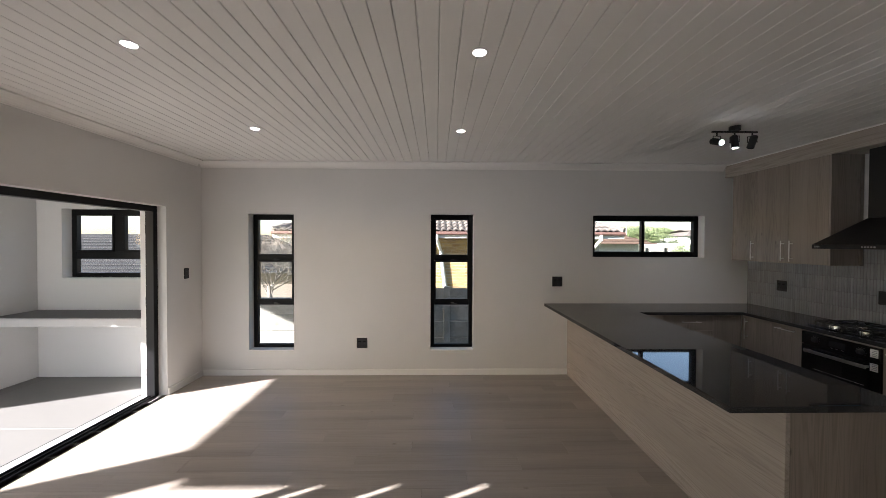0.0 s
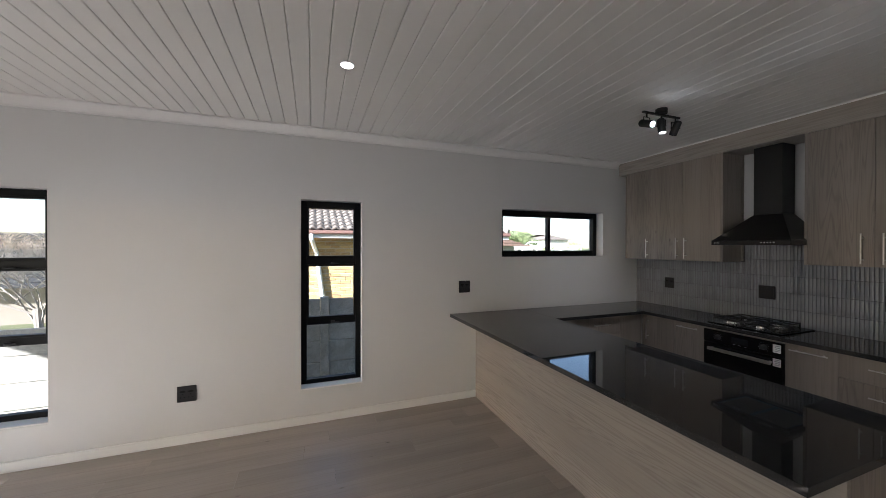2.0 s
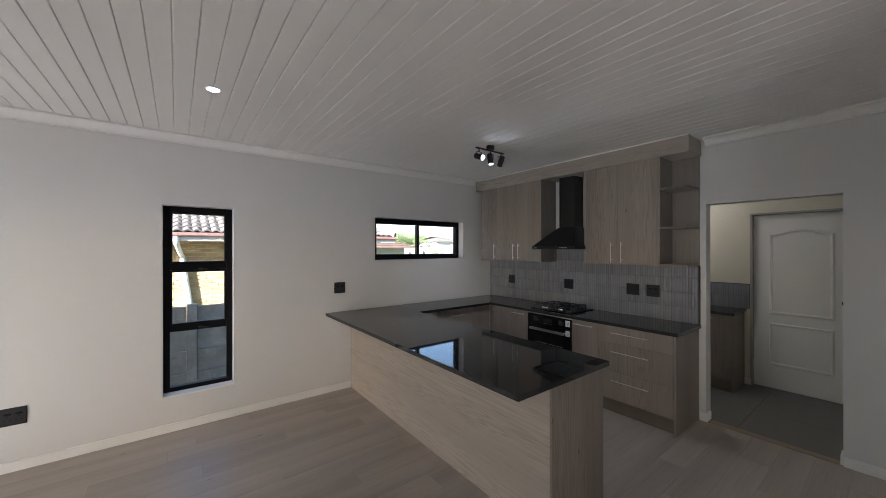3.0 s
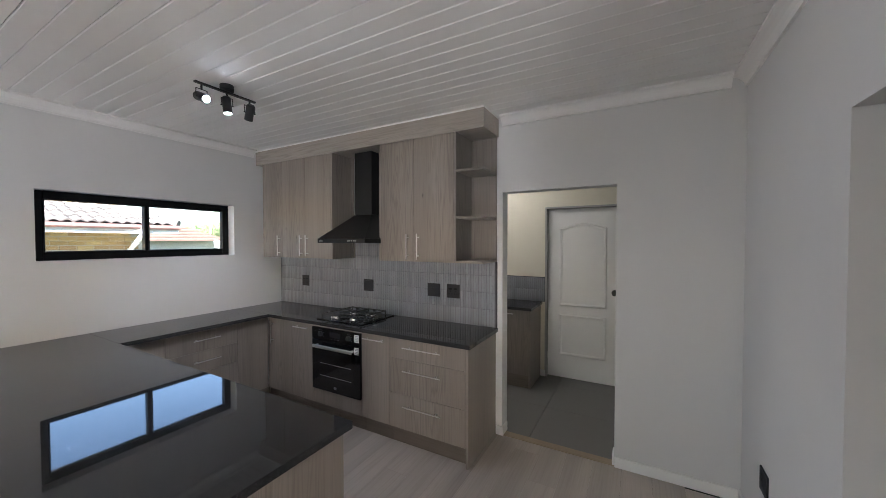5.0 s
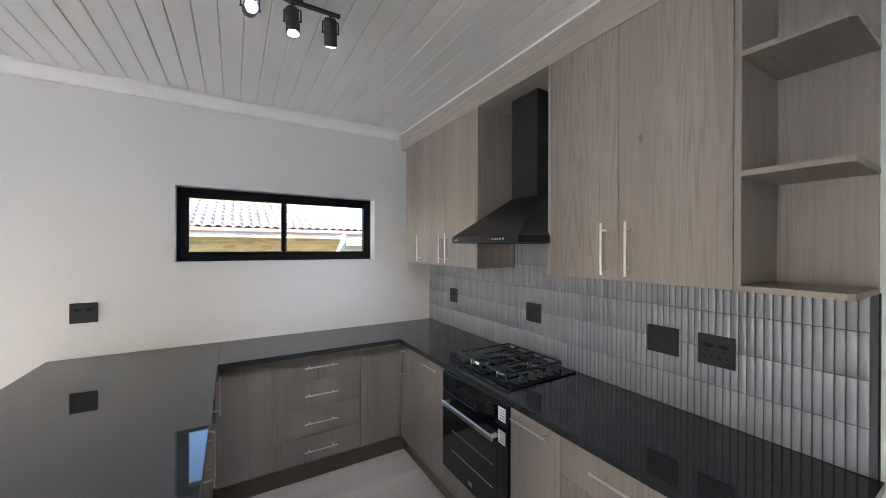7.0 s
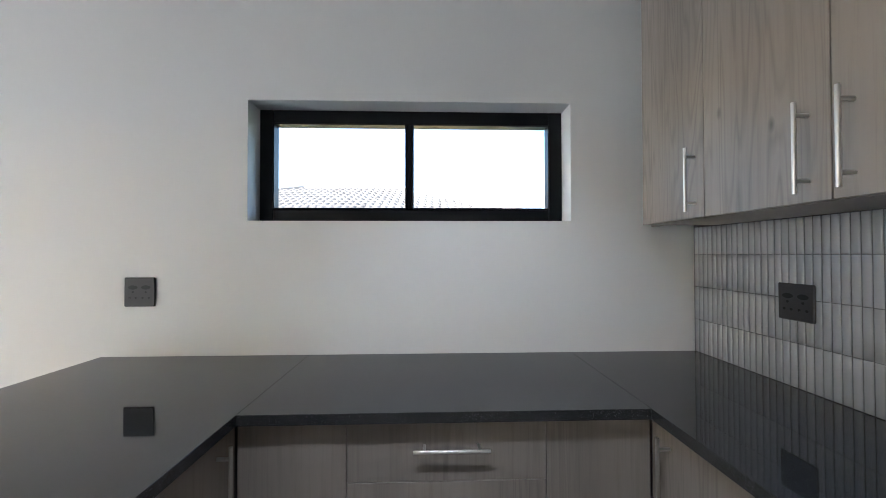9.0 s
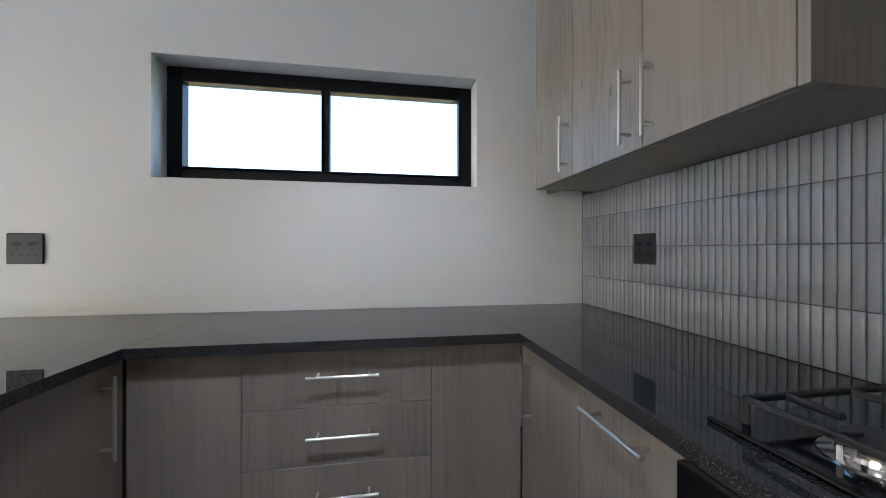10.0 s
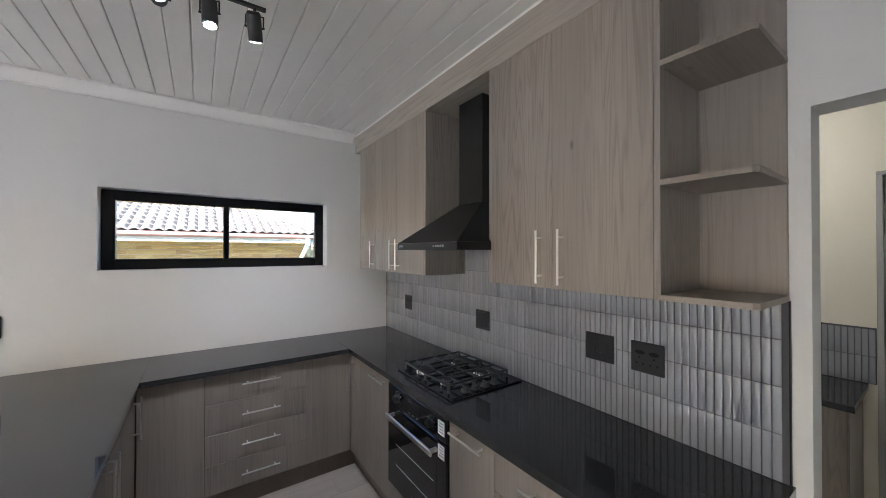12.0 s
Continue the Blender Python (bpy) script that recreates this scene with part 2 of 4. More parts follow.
    for (i, j), full in solid.items():
        if not full:
            continue
        a, b, c, d = us[i], us[i + 1], zs[j], zs[j + 1]
        quad(p(face, a, c), p(face, b, c), p(face, b, d), p(face, a, d))
        quad(p(back, a, c), p(back, a, d), p(back, b, d), p(back, b, c))
        for (ni, nj), (q, r) in {(i - 1, j): ((a, c), (a, d)), (i + 1, j): ((b, d), (b, c)), (i, j - 1): ((b, c), (a, c)), (i, j + 1): ((a, d), (b, d))}.items():
            if not solid.get((ni, nj), False):
                quad(p(face, *q), p(face, *r), p(back, *r), p(back, *q))
    bmesh.ops.remove_doubles(bm, verts=bm.verts, dist=1e-5)
    bmesh.ops.recalc_face_normals(bm, faces=bm.faces)
    return bm

# ---- structure ----
WX, EX, NY, SY, CZ = -2.70, 4.03, 4.39, 0.10, 2.595         # wall faces and ceiling height
LY, LX = -3.40, 1.35                                         # the lounge part behind: south face and east face
OUT = 0.23                                                   # outer wall thickness
WIN_A, WIN_B, WIN_C, WIN_D = (-2.14, -1.594, 0.297, 1.97), (0.068, 0.597, 0.297, 1.975), (2.07, 3.469, 1.452, 1.972), (-4.36, -3.05, 1.185, 2.02)
FOLD = (0.58, 3.836, 0.0, 1.995)                             # the folding door's opening in the west wall
DOORWAY = (0.795, 1.625, -0.05, 1.99)
PASSAGE = (2.0, 2.85, -0.05, 2.0)

structure("wall_north", wall_mesh(1, NY, NY + OUT, -4.88, 5.86, -0.3, 2.9, [WIN_A, WIN_B, WIN_C, WIN_D]), WALL, "pale grey painted plaster wall with four windows", "wall")
# The second hole is an unseen opening added to admit light to the lounge.
structure("wall_west", wall_mesh(0, WX, WX - 0.27, LY - OUT, NY - 0.003, -0.3, 2.9, [FOLD, (-2.4, -1.6, 0.15, 2.08)]), WALL, "pale grey plaster wall with a wide folding-door opening and an added unseen light opening", "wall")
structure("wall_east", wall_mesh(0, EX, EX + 0.12, -1.4, NY - 0.003, -0.3, 2.9, [DOORWAY]), WALL, "pale grey plaster wall with an open doorway to the scullery", "wall")
structure("wall_south", wall_mesh(1, SY, SY - 0.17, LX, EX - 0.003, -0.3, 2.9, [PASSAGE]), WALL, "pale grey plaster wall with an opening to a passage", "wall")
# Unseen hole, added so that lounge light reaches the passage.
structure("wall_lounge_east", wall_mesh(0, LX, LX + 0.12, LY - OUT, SY - 0.173, -0.3, 2.9, [(-1.24, -0.72, -0.05, 2.05)]), WALL, "pale grey plaster wall of the lounge with an unseen opening added to light the passage", "wall")
structure("wall_lounge_south", wall_mesh(1, LY, LY - OUT, WX + 0.003, LX - 0.003, -0.3, 2.9, []), WALL, "pale grey plaster wall of the lounge", "wall")
structure("wall_passage_south", wall_mesh(1, -1.28, -1.40, LX + 0.123, EX - 0.003, -0.3, 2.9, []), WALL, "plain plaster wall of the passage", "wall")
structure("wall_scullery_far", wall_mesh(0, 5.48, 5.60, -0.4, 3.2, -0.3, 2.9, [(0.80, 1.60, -0.05, 1.985)]), CREAM_WALL, "cream plaster wall of the scullery with a door", "wall")
structure("wall_scullery_north", wall_mesh(1, 3.08, 3.2, EX + 0.123, 5.477, -0.3, 2.9, []), CREAM_WALL, "cream plaster wall of the scullery", "wall")
structure("wall_scullery_south", wall_mesh(1, -0.28, -0.4, EX + 0.123, 5.477, -0.3, 2.9, []), CREAM_WALL, "cream plaster wall of the scullery", "wall")
structure("wall_beyond_door", wall_mesh(0, 6.3, 6.4, -0.4, 3.2, -0.3, 2.9, []), CREAM_WALL, "plain wall behind the scullery door", "wall")
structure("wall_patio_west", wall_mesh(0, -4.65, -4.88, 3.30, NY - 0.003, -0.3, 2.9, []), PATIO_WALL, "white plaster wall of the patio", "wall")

# the room's ceiling: painted tongue-and-groove boards along y, with a cornice
bm = bmesh.new()
x = 0.352 - 0.1 * 31
while x < EX + 0.1:
    a, b = max(x + 0.0012, WX - 0.02), min(x + 0.0988, EX + 0.02)
    if b > a + 0.01:
        c = 0.0038
        prism(bm, [(a, CZ + c), (a + c, CZ), (b - c, CZ), (b, CZ + c), (b, CZ + 0.02), (a, CZ + 0.02)], 1, LY - 0.02, NY + 0.02)
    x += 0.1
box(bm, WX - 0.02, LY - 0.02, CZ + 0.011, EX + 0.02, NY + 0.02, CZ + 0.05)
structure("ceiling", bm, CEIL, "off-white painted tongue-and-groove board ceiling", "ceiling")
bm = bmesh.new()
box(bm, WX - 0.3, LY - 0.3, 2.9, 6.45, NY + OUT, 3.0)
structure("roof_slab", bm, TRIM, "plain roof over the house", "roof")
bm = bmesh.new()
box(bm, EX + 0.12, -0.4, 2.5, 6.3, 3.2, 2.55)
structure("ceiling_scullery", bm, TRIM, "plain white ceiling of the scullery", "ceiling")


CORNICE = plaster("cornice_paint", (0.79, 0.78, 0.76), 0.04)


def cornice(name, p, q, inward):
    """A plaster cove from p to q along a wall; inward: the way into the room."""
    d, w, h = (Vector(q) - Vector(p)), 0.072, 0.075
    prof = [(0, CZ - h), (0.013, CZ - h), (0.013, CZ - h + 0.010), (0.018, CZ - 0.052), (0.030, CZ - 0.036), (0.046, CZ - 0.023), (0.062, CZ - 0.016), (w, CZ - 0.013), (w, CZ + 0.003), (0, CZ + 0.003)]
    bm = bmesh.new()
    if abs(d.x) > abs(d.y):
        prism(bm, [(p[1] + inward * a, z) for a, z in prof], 0, p[0], q[0])
    else:
        prism(bm, [(p[0] + inward * a, z) for a, z in prof], 1, p[1], q[1])
    structure(name, bm, CORNICE, "off-white moulded plaster cornice", "cornice")


cornice("trim_north", (WX, NY), (3.69, NY), -1)
cornice("trim_west", (WX, LY), (WX, NY - 0.076), 1)
cornice("trim_east", (EX, SY + 0.076), (EX, 1.63), -1)
cornice("trim_south", (LX, SY), (EX, SY), 1)


def skirting(name, b):
    bm = bmesh.new()
    box(bm, *b, bevel=0.003)
    structure(name, bm, TRIM, "low white painted skirting board", "skirting")


SK = 0.072
skirting("baseboard_north", (WX + 0.016, NY - 0.015, 0.0, 1.758, NY, SK))
skirting("baseboard_west", (WX, 3.838, 0.0, WX + 0.015, NY, SK))
skirting("baseboard_west_far", (WX, LY, 0.0, WX + 0.015, 0.578, SK))
skirting("baseboard_east", (EX - 0.015, SY + 0.016, 0.0, EX, DOORWAY[0] - 0.002, SK))
skirting("baseboard_jamb", (EX - 0.015, 1.612, 0.0, EX + 0.1, 1.672, SK))
skirting("baseboard_jamb_far", (EX + 0.002, 0.795, 0.0, EX + 0.12, 0.81, SK))
skirting("baseboard_south", (PASSAGE[1] + 0.002, SY, 0.0, EX, SY + 0.015, SK))
skirting("baseboard_scullery", (5.465, 1.60, 0.0, 5.48, 1.66, SK))

# floors
bm = bmesh.new()
box(bm, WX - 0.3, LY - 0.1, -0.12, 4.07, NY + 0.1, -0.006)
structure("floor", bm, SEAL, "grey-brown wood-look vinyl plank floor", "floor")
FLOOR = bpy.data.objects["floor"]
STONE = plaster("grey_floor_tile", (0.20, 0.195, 0.185), 0.1)
STONE.node_tree.nodes["Principled BSDF"].inputs["Roughness"].default_value = 0.35
bm = bmesh.new()
box(bm, 4.08, -0.4, -0.12, 6.3, 3.2, -0.010)
structure("floor_scullery", bm, GROUT, "dark grey stone-look tiled floor", "floor")
SCULLERY_FLOOR = bpy.data.objects["floor_scullery"]
bm = bmesh.new()
box(bm, EX, DOORWAY[0], -0.006, 4.10, DOORWAY[1], 0.004, 0.002)
structure("threshold", bm, wood("threshold_oak", 1, (0.42, 0.33, 0.22), (0.3, 0.22, 0.14)), "narrow wooden threshold strip in the doorway", "threshold")

SCREED = plaster("pale_screed", (0.17, 0.167, 0.16), 0.15)
bm = bmesh.new()
box(bm, -6.6, -3.0, -0.3, WX - 0.27, NY, -0.02)
structure("floor_patio", bm, SCREED, "pale cement screed patio floor with joints", "floor")
# Out of view: slab and beams are placed to bound the sun patches indoors.
bm = bmesh.new()
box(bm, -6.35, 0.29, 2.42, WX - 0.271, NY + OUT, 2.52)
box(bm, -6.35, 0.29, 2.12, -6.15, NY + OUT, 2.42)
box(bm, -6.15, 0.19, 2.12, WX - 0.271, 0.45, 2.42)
structure("patio_roof", bm, PATIO_WALL, "unseen white patio roof with edge beams set to bound the sun patches", "roof")
# Out of view too: this post is sized for the shadow band between the patches.
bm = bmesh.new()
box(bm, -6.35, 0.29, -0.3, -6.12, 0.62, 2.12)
structure("patio_column", bm, PATIO_WALL, "unseen white patio column placed to cast a shadow band on the floor", "column")


# ---- windows and doors ----
def window(name, hole, y, bars_x=(), bars_z=(), label="", widths=(0.05, 0.045), sashes=(), wide_foot=False):
    """A black aluminium window in the north wall: frame, bars, a pane in each field and a painted sill."""
    x0, x1, z0, z1 = hole
    w = thing(name, ((x0 + x1) / 2, y, z0), label, "window", "", "structure")
    fw, d0, d1 = widths[0], y, y + 0.055
    bm = bmesh.new()
    box(bm, x0, d0, z0, x0 + fw, d1, z1, 0.003)
    box(bm, x1 - fw, d0, z0, x1, d1, z1, 0.003)
    box(bm, x0 + fw, d0, z0, x1 - fw, d1, z0 + fw, 0.003)
    box(bm, x0 + fw, d0, z1 - fw, x1 - fw, d1, z1, 0.003)
    part("window_frame", bm, BLACK_AL, w)
    xs, zs = [x0 + fw], [z0 + fw]
    for b in bars_z:
        box_part("transom", BLACK_AL, w, (x0 + fw, d0 + 0.003, b[0], x1 - fw, d1 - 0.003, b[1]), 0.003)
        zs += [b[0], b[1]]
    for b in bars_x:
        box_part("mullion", BLACK_AL, w, (b[0], d0 + 0.002, bars_z[0][1] if wide_foot else z0 + fw, b[1], d1 - 0.002, z1 - fw), 0.003)
        xs += [b[0], b[1]]
    xs.append(x1 - fw)
    zs.append(z1 - fw)
    n = 0
    fields = [(xs[i], xs[i + 1], zs[j], zs[j + 1]) for i in range(0, len(xs), 2) for j in range(0, len(zs), 2)]
    if wide_foot:
        fields = [(xs[0], xs[-1], zs[0], zs[1])] + [f for f in fields if f[2] > zs[0]]
    for a, b, c, d in fields:
        s = widths[1] * 0.45 if n in sashes else 0.0
        if s:
            bm = bmesh.new()
            box(bm, a, d0 - 0.012, c, a + s, d1 - 0.012, d, 0.003)
            box(bm, b - s, d0 - 0.012, c, b, d1 - 0.012, d, 0.003)
            box(bm, a + s, d0 - 0.012, c, b - s, d1 - 0.012, c + s, 0.003)
            box(bm, a + s, d0 - 0.012, d - s, b - s, d1 - 0.012, d, 0.003)
            part("sash", bm, BLACK_AL, w)
        pane = box_part("pane", GLASS, w, (a - 0.004 + s, y + 0.026, c - 0.004 + s, b + 0.004 - s, y + 0.031, d + 0.004 - s))
        pane.visible_shadow = False
        n += 1
    return w


WY = NY + 0.115
TRANSOMS = ((0.842, 0.900), (1.398, 1.458))
wa = window("window_1", WIN_A, WY, (), TRANSOMS, "tall narrow black aluminium window with three panes", (0.050, 0.04), (1, 2))
wb = window("window_2", WIN_B, WY, (), TRANSOMS, "tall narrow black aluminium window with three panes", (0.048, 0.04), (1, 2))
wc = window("window_3", WIN_C, WY - 0.01, ((2.742, 2.766),), (), "wide low black aluminium sliding window over the counter", (0.062, 0.016), (0, 1))
wd = window("window_4", WIN_D, WY, ((-3.84, -3.73),), ((1.41, 1.50),), "black aluminium window of the patio", (0.055, 0.05), (1, 2), True)
for w, hole in ((wa, WIN_A), (wb, WIN_B)):
    box_part("window_sill", TRIM, w, (hole[0] + 0.002, NY + 0.002, hole[2], hole[1] - 0.002, WY - 0.002, hole[2] + 0.012), 0.002, "white painted sill")
    for z in (0.845, 1.385):
        bm = bmesh.new()
        cx = (hole[0] + hole[1]) / 2 + 0.01
        box(bm, cx - 0.018, WY - 0.035, z + 0.012, cx + 0.018, WY - 0.012, z + 0.03, 0.003)
        box(bm, cx - 0.006, WY - 0.05, z + 0.014, cx + 0.055, WY - 0.04, z + 0.026, 0.003)
        part("window_catch", bm, BLACK_MATT, w)

# the folding door's frame in the west opening, opened right away
fd = thing("door_1", (-2.83, 2.6, 0), "black aluminium folding door standing open to the patio, with unseen boards added that slit the sunlight", "door frame", "", "structure")
y0, y1, z1 = FOLD[0], FOLD[1], FOLD[3]
box_part("jamb", BLACK_AL, fd, (-2.875, y1 - 0.055, 0.0, -2.79, y1 - 0.001, z1), 0.003)
box_part("jamb", BLACK_AL, fd, (-2.875, y0 + 0.001, 0.0, -2.79, y0 + 0.055, z1), 0.003)
box_part("head_rail", BLACK_AL, fd, (-2.875, y0 + 0.055, z1 - 0.06, -2.79, y1 - 0.055, z1 - 0.001), 0.003)
bm = bmesh.new()
box(bm, -2.885, y0 + 0.055, -0.018, -2.77, y1 - 0.055, 0.006, 0.002)
box(bm, -2.86, y0 + 0.055, 0.006, -2.848, y1 - 0.055, 0.018, 0.002)
box(bm, -2.815, y0 + 0.055, 0.006, -2.803, y1 - 0.055, 0.018, 0.002)
part("bottom_track", bm, BLACK_AL, fd)
# Unseen solid boards in place of folded leaves; their gaps throw sun slivers.
for a, b in ((1.365, 1.432), (1.118, 1.322), (0.826, 1.076), (0.637, 0.782)):
    leaf = box_part("door_leaf", BLACK_AL, fd, (-2.845, a, 0.02, -2.815, b, z1 - 0.062), 0.003)
    box_part("pull", BLACK_MATT, leaf, (-2.862, (a + b) / 2 - 0.01, 0.95, -2.846, (a + b) / 2 + 0.01, 1.10), 0.003)
for z in (0.25, 1.0, 1.75):
    bm = bmesh.new()
    rod(bm, (-2.885, y1 - 0.03, z - 0.05), (-2.885, y1 - 0.03, z + 0.05), 0.009)
    part("hinge", bm, BLACK_MATT, fd)

# the scullery's moulded door
sd = thing("door_2", (5.53, 1.2, 0.0), "white moulded two-panel door with a round black knob, shut", "door", "", "structure")
DX, DY0, DY1, DZ = 5.525, 0.815, 1.585, 1.965
bm = bmesh.new()
box(bm, DX, DY0, 0.008, DX + 0.038, DY1, DZ, 0.002)
part("leaf", bm, DOOR_PAINT, sd)


def moulding(loop, width, proud):
    """A raised bead along a closed loop of (y, z) on the door's face."""
    bm = bmesh.new()
    n = len(loop)
    cy, cz = sum(p[0] for p in loop) / n, sum(p[1] for p in loop) / n
    rings = []
    for k, (off, d) in enumerate(((0.0, 0.0), (0.3, -proud), (0.65, -proud * 0.8), (1.0, 0.0))):
        ring = []
        for i, (a, b) in enumerate(loop):
            pa, pb = Vector(loop[i - 1]), Vector(loop[(i + 1) % n])
            t1, t2 = (Vector((a, b)) - pa).normalized(), (pb - Vector((a, b))).normalized()
            nrm = Vector((-(t1 + t2).y, (t1 + t2).x)).normalized()
            if nrm.dot(Vector((cy - a, cz - b))) < 0:
                nrm = -nrm
            k2 = 1.0 / max(0.5, abs(nrm.dot(Vector((-t1.y, t1.x)))))
            ring.append(bm.verts.new((DX + d, a + nrm.x * width * off * k2, b + nrm.y * width * off * k2)))
        rings.append(ring)
    for r, s in zip(rings, rings[1:]):
        for i in range(n):
            bm.faces.new((r[i], r[(i + 1) % n], s[(i + 1) % n], s[i]))
    bmesh.ops.recalc_face_normals(bm, faces=bm.faces)
    return bm


PY0, PY1 = DY0 + 0.14, DY1 - 0.13
top = [(PY0, 0.845), (PY1, 0.845), (PY1, 1.745)]
for k in range(1, 12):
    u = k / 12
    top.append((PY1 + (PY0 - PY1) * u, 1.745 + 0.05 * math.sin(math.pi * u) ** 1.6))
top.append((PY0, 1.745))
part("upper_panel_moulding", moulding(top, 0.032, 0.011), DOOR_PAINT, sd, smooth=True)
part("lower_panel_moulding", moulding([(PY0, 0.27), (PY1, 0.27), (PY1, 0.745), (PY0, 0.745)], 0.032, 0.011), DOOR_PAINT, sd, smooth=True)
bm = bmesh.new()
rod(bm, (DX, DY0 + 0.06, 1.03), (DX - 0.012, DY0 + 0.06, 1.03), 0.032, 24)
rod(bm, (DX - 0.012, DY0 + 0.06, 1.03), (DX - 0.05, DY0 + 0.06, 1.03), 0.014, 16)
rod(bm, (DX - 0.035, DY0 + 0.06, 1.03), (DX - 0.06, DY0 + 0.06, 1.03), 0.024, 24, 0.028)
part("knob", bm, BLACK_MATT, sd, "round black door knob", True)
box_part("latch_plate", BLACK_MATT, sd, (5.483, 0.803, 0.995, 5.52, 0.812, 1.065), 0.001)
bm = bmesh.new()
for a, b in ((0.80, 0.813), (1.587, 1.60)):
    box(bm, 5.468, a - (0.01 if a < 1 else 0), 0.0, 5.58, b + (0.0 if a < 1 else 0.01), DZ + 0.003, 0.002)
box(bm, 5.468, 0.79, DZ + 0.003, 5.58, 1.61, DZ + 0.024, 0.002)
part("door_frame", bm, plaster("grey_frame_paint", (0.36, 0.355, 0.345), 0.05), sd, "thin grey door frame")
for z in (0.25, 1.62, 1.78):
    bm = bmesh.new()
    rod(bm, (5.517, 1.588, z - 0.04), (5.517, 1.588, z + 0.04), 0.006)
    part("hinge", bm, STEEL, sd)

# ---- kitchen: cabinets ----
CT, CU = 0.880, 0.850                                        # worktop's upper and under side


def front_box(face, plane, a, b, z0, z1, thick=0.018):
    if face == "W":
        return (plane, a, z0, plane + thick, b, z1)
    if face == "E":
        return (plane - thick, a, z0, plane, b, z1)
    return (a, plane, z0, b, plane + thick, z1)


def bar_handle(parent, face, plane, u0, z0, u1, z1):
    """A round steel bar handle on two posts, between (u0, z0) and (u1, z1) of the front."""
    out = {"W": Vector((-1, 0, 0)), "E": Vector((1, 0, 0)), "S": Vector((0, -1, 0))}[face]
    def at(u, z):
        return Vector((plane, u, z)) if face in "WE" else Vector((u, plane, z))
    p, q = at(u0, z0), at(u1, z1)
    bm = bmesh.new()
    rod(bm, p + out * 0.034, q + out * 0.034, 0.0046, 12)
    for k in (0.14, 0.86):
        c = p.lerp(q, k)
        rod(bm, c, c + out * 0.034, 0.0045, 10)
    return part("handle", bm, STEEL, parent, "brushed steel bar handle", True)


def front(unit, name, face, plane, a, b, z0, z1, handle=None, mat=None, label=""):
    """A door or drawer front with 1.5 mm of joint round it and its handle."""
    g = 0.0011
    f = box_part(name, mat or WOOD_V, unit, front_box(face, plane, a + g, b - g, z0 + g, z1 - g), 0.0012, label)
    if handle:
        bar_handle(f, face, plane, *handle)
    return f


def carcase(unit, face, plane, a, b, z0, z1, depth):
    """The box behind the fronts."""
    d0, d1 = 0.0185, depth
    if face == "W":
        c = (plane + d0, a, z0, plane + d1, b, z1)
    elif face == "E":
        c = (plane - d1, a, z0, plane - d0, b, z1)
    else:
        c = (a, plane + d0, z0, b, plane + d1, z1)
    return box_part("carcase", SEAL if z1 < 1 else WOOD_IN, unit, c)


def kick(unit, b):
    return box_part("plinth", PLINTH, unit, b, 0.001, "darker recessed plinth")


BZ = 0.142                                                   # underside of the base fronts
EF, NF, PF = 3.489, 3.868, 2.312                             # front planes: east run, north run, peninsula
GB, GU = "base cabinets", "wall cabinets"
# east run
u = thing("base_cabinet", (3.75, 3.52, 0), "grey oak corner base cabinet with two narrow doors", "cabinet", GB)
carcase(u, "W", EF, 3.226, 3.868, BZ, CU, 0.54)
front(u, "door", "W", EF, 3.515, 3.866, BZ, CU, (3.79, 0.60, 3.79, 0.82))
front(u, "door", "W", EF, 3.226, 3.515, BZ, CU, (3.27, 0.805, 3.46, 0.805))
kick(u, (EF + 0.055, 3.226, 0, EF + 0.073, 3.92, BZ))
u = thing("oven_cabinet", (3.75, 2.94, 0), "grey oak oven housing with a narrow panel below the oven", "cabinet", GB)
OY0, OY1, OZ0, OZ1 = 2.655, 3.222, 0.275, 0.832
carcase(u, "W", EF + 0.02, 2.65, 3.226, BZ, CU, 0.52)
front(u, "panel", "W", EF, 2.65, 3.226, BZ, OZ0)
front(u, "rail", "W", EF, 2.65, 3.226, OZ1, CU, None, WOOD_Y)
kick(u, (EF + 0.055, 2.65, 0, EF + 0.073, 3.226, BZ))
u = thing("base_cabinet", (3.75, 2.51, 0), "narrow grey oak pull-out base cabinet", "cabinet", GB)
carcase(u, "W", EF, 2.367, 2.65, BZ, CU, 0.54)
front(u, "door", "W", EF, 2.367, 2.65, BZ, CU, (2.405, 0.805, 2.612, 0.805))
kick(u, (EF + 0.055, 2.367, 0, EF + 0.073, 2.65, BZ))
u = thing("drawer_cabinet", (3.75, 2.03, 0), "grey oak base cabinet with three wide drawers", "cabinet", GB)
carcase(u, "W", EF, 1.70, 2.367, BZ, CU, 0.54)
for z0, z1, h in ((BZ, 0.413, 0.333), (0.413, 0.686, 0.607), (0.686, CU, 0.785)):
    front(u, "drawer_front", "W", EF, 1.70, 2.367, z0, z1, (1.888, h, 2.217, h))
kick(u, (EF + 0.055, 1.70, 0, EF + 0.073, 2.367, BZ))
box_part("end_panel", WOOD_V, u, (EF, 1.680, 0, EX - 0.002, 1.699, CU), 0.001)
# north run
u = thing("base_cabinet", (2.47, 4.13, 0), "grey oak blind corner base panel", "cabinet", GB)
carcase(u, "S", NF, 2.335, 2.618, BZ, CU, 0.51)
front(u, "panel", "S", NF, 2.316, 2.618, BZ, CU)
kick(u, (2.26, NF + 0.055, 0, 2.618, NF + 0.073, BZ))
u = thing("drawer_cabinet", (2.92, 4.13, 0), "grey oak base cabinet with four drawers", "cabinet", GB)
carcase(u, "S", NF, 2.618, 3.183, BZ, CU, 0.51)
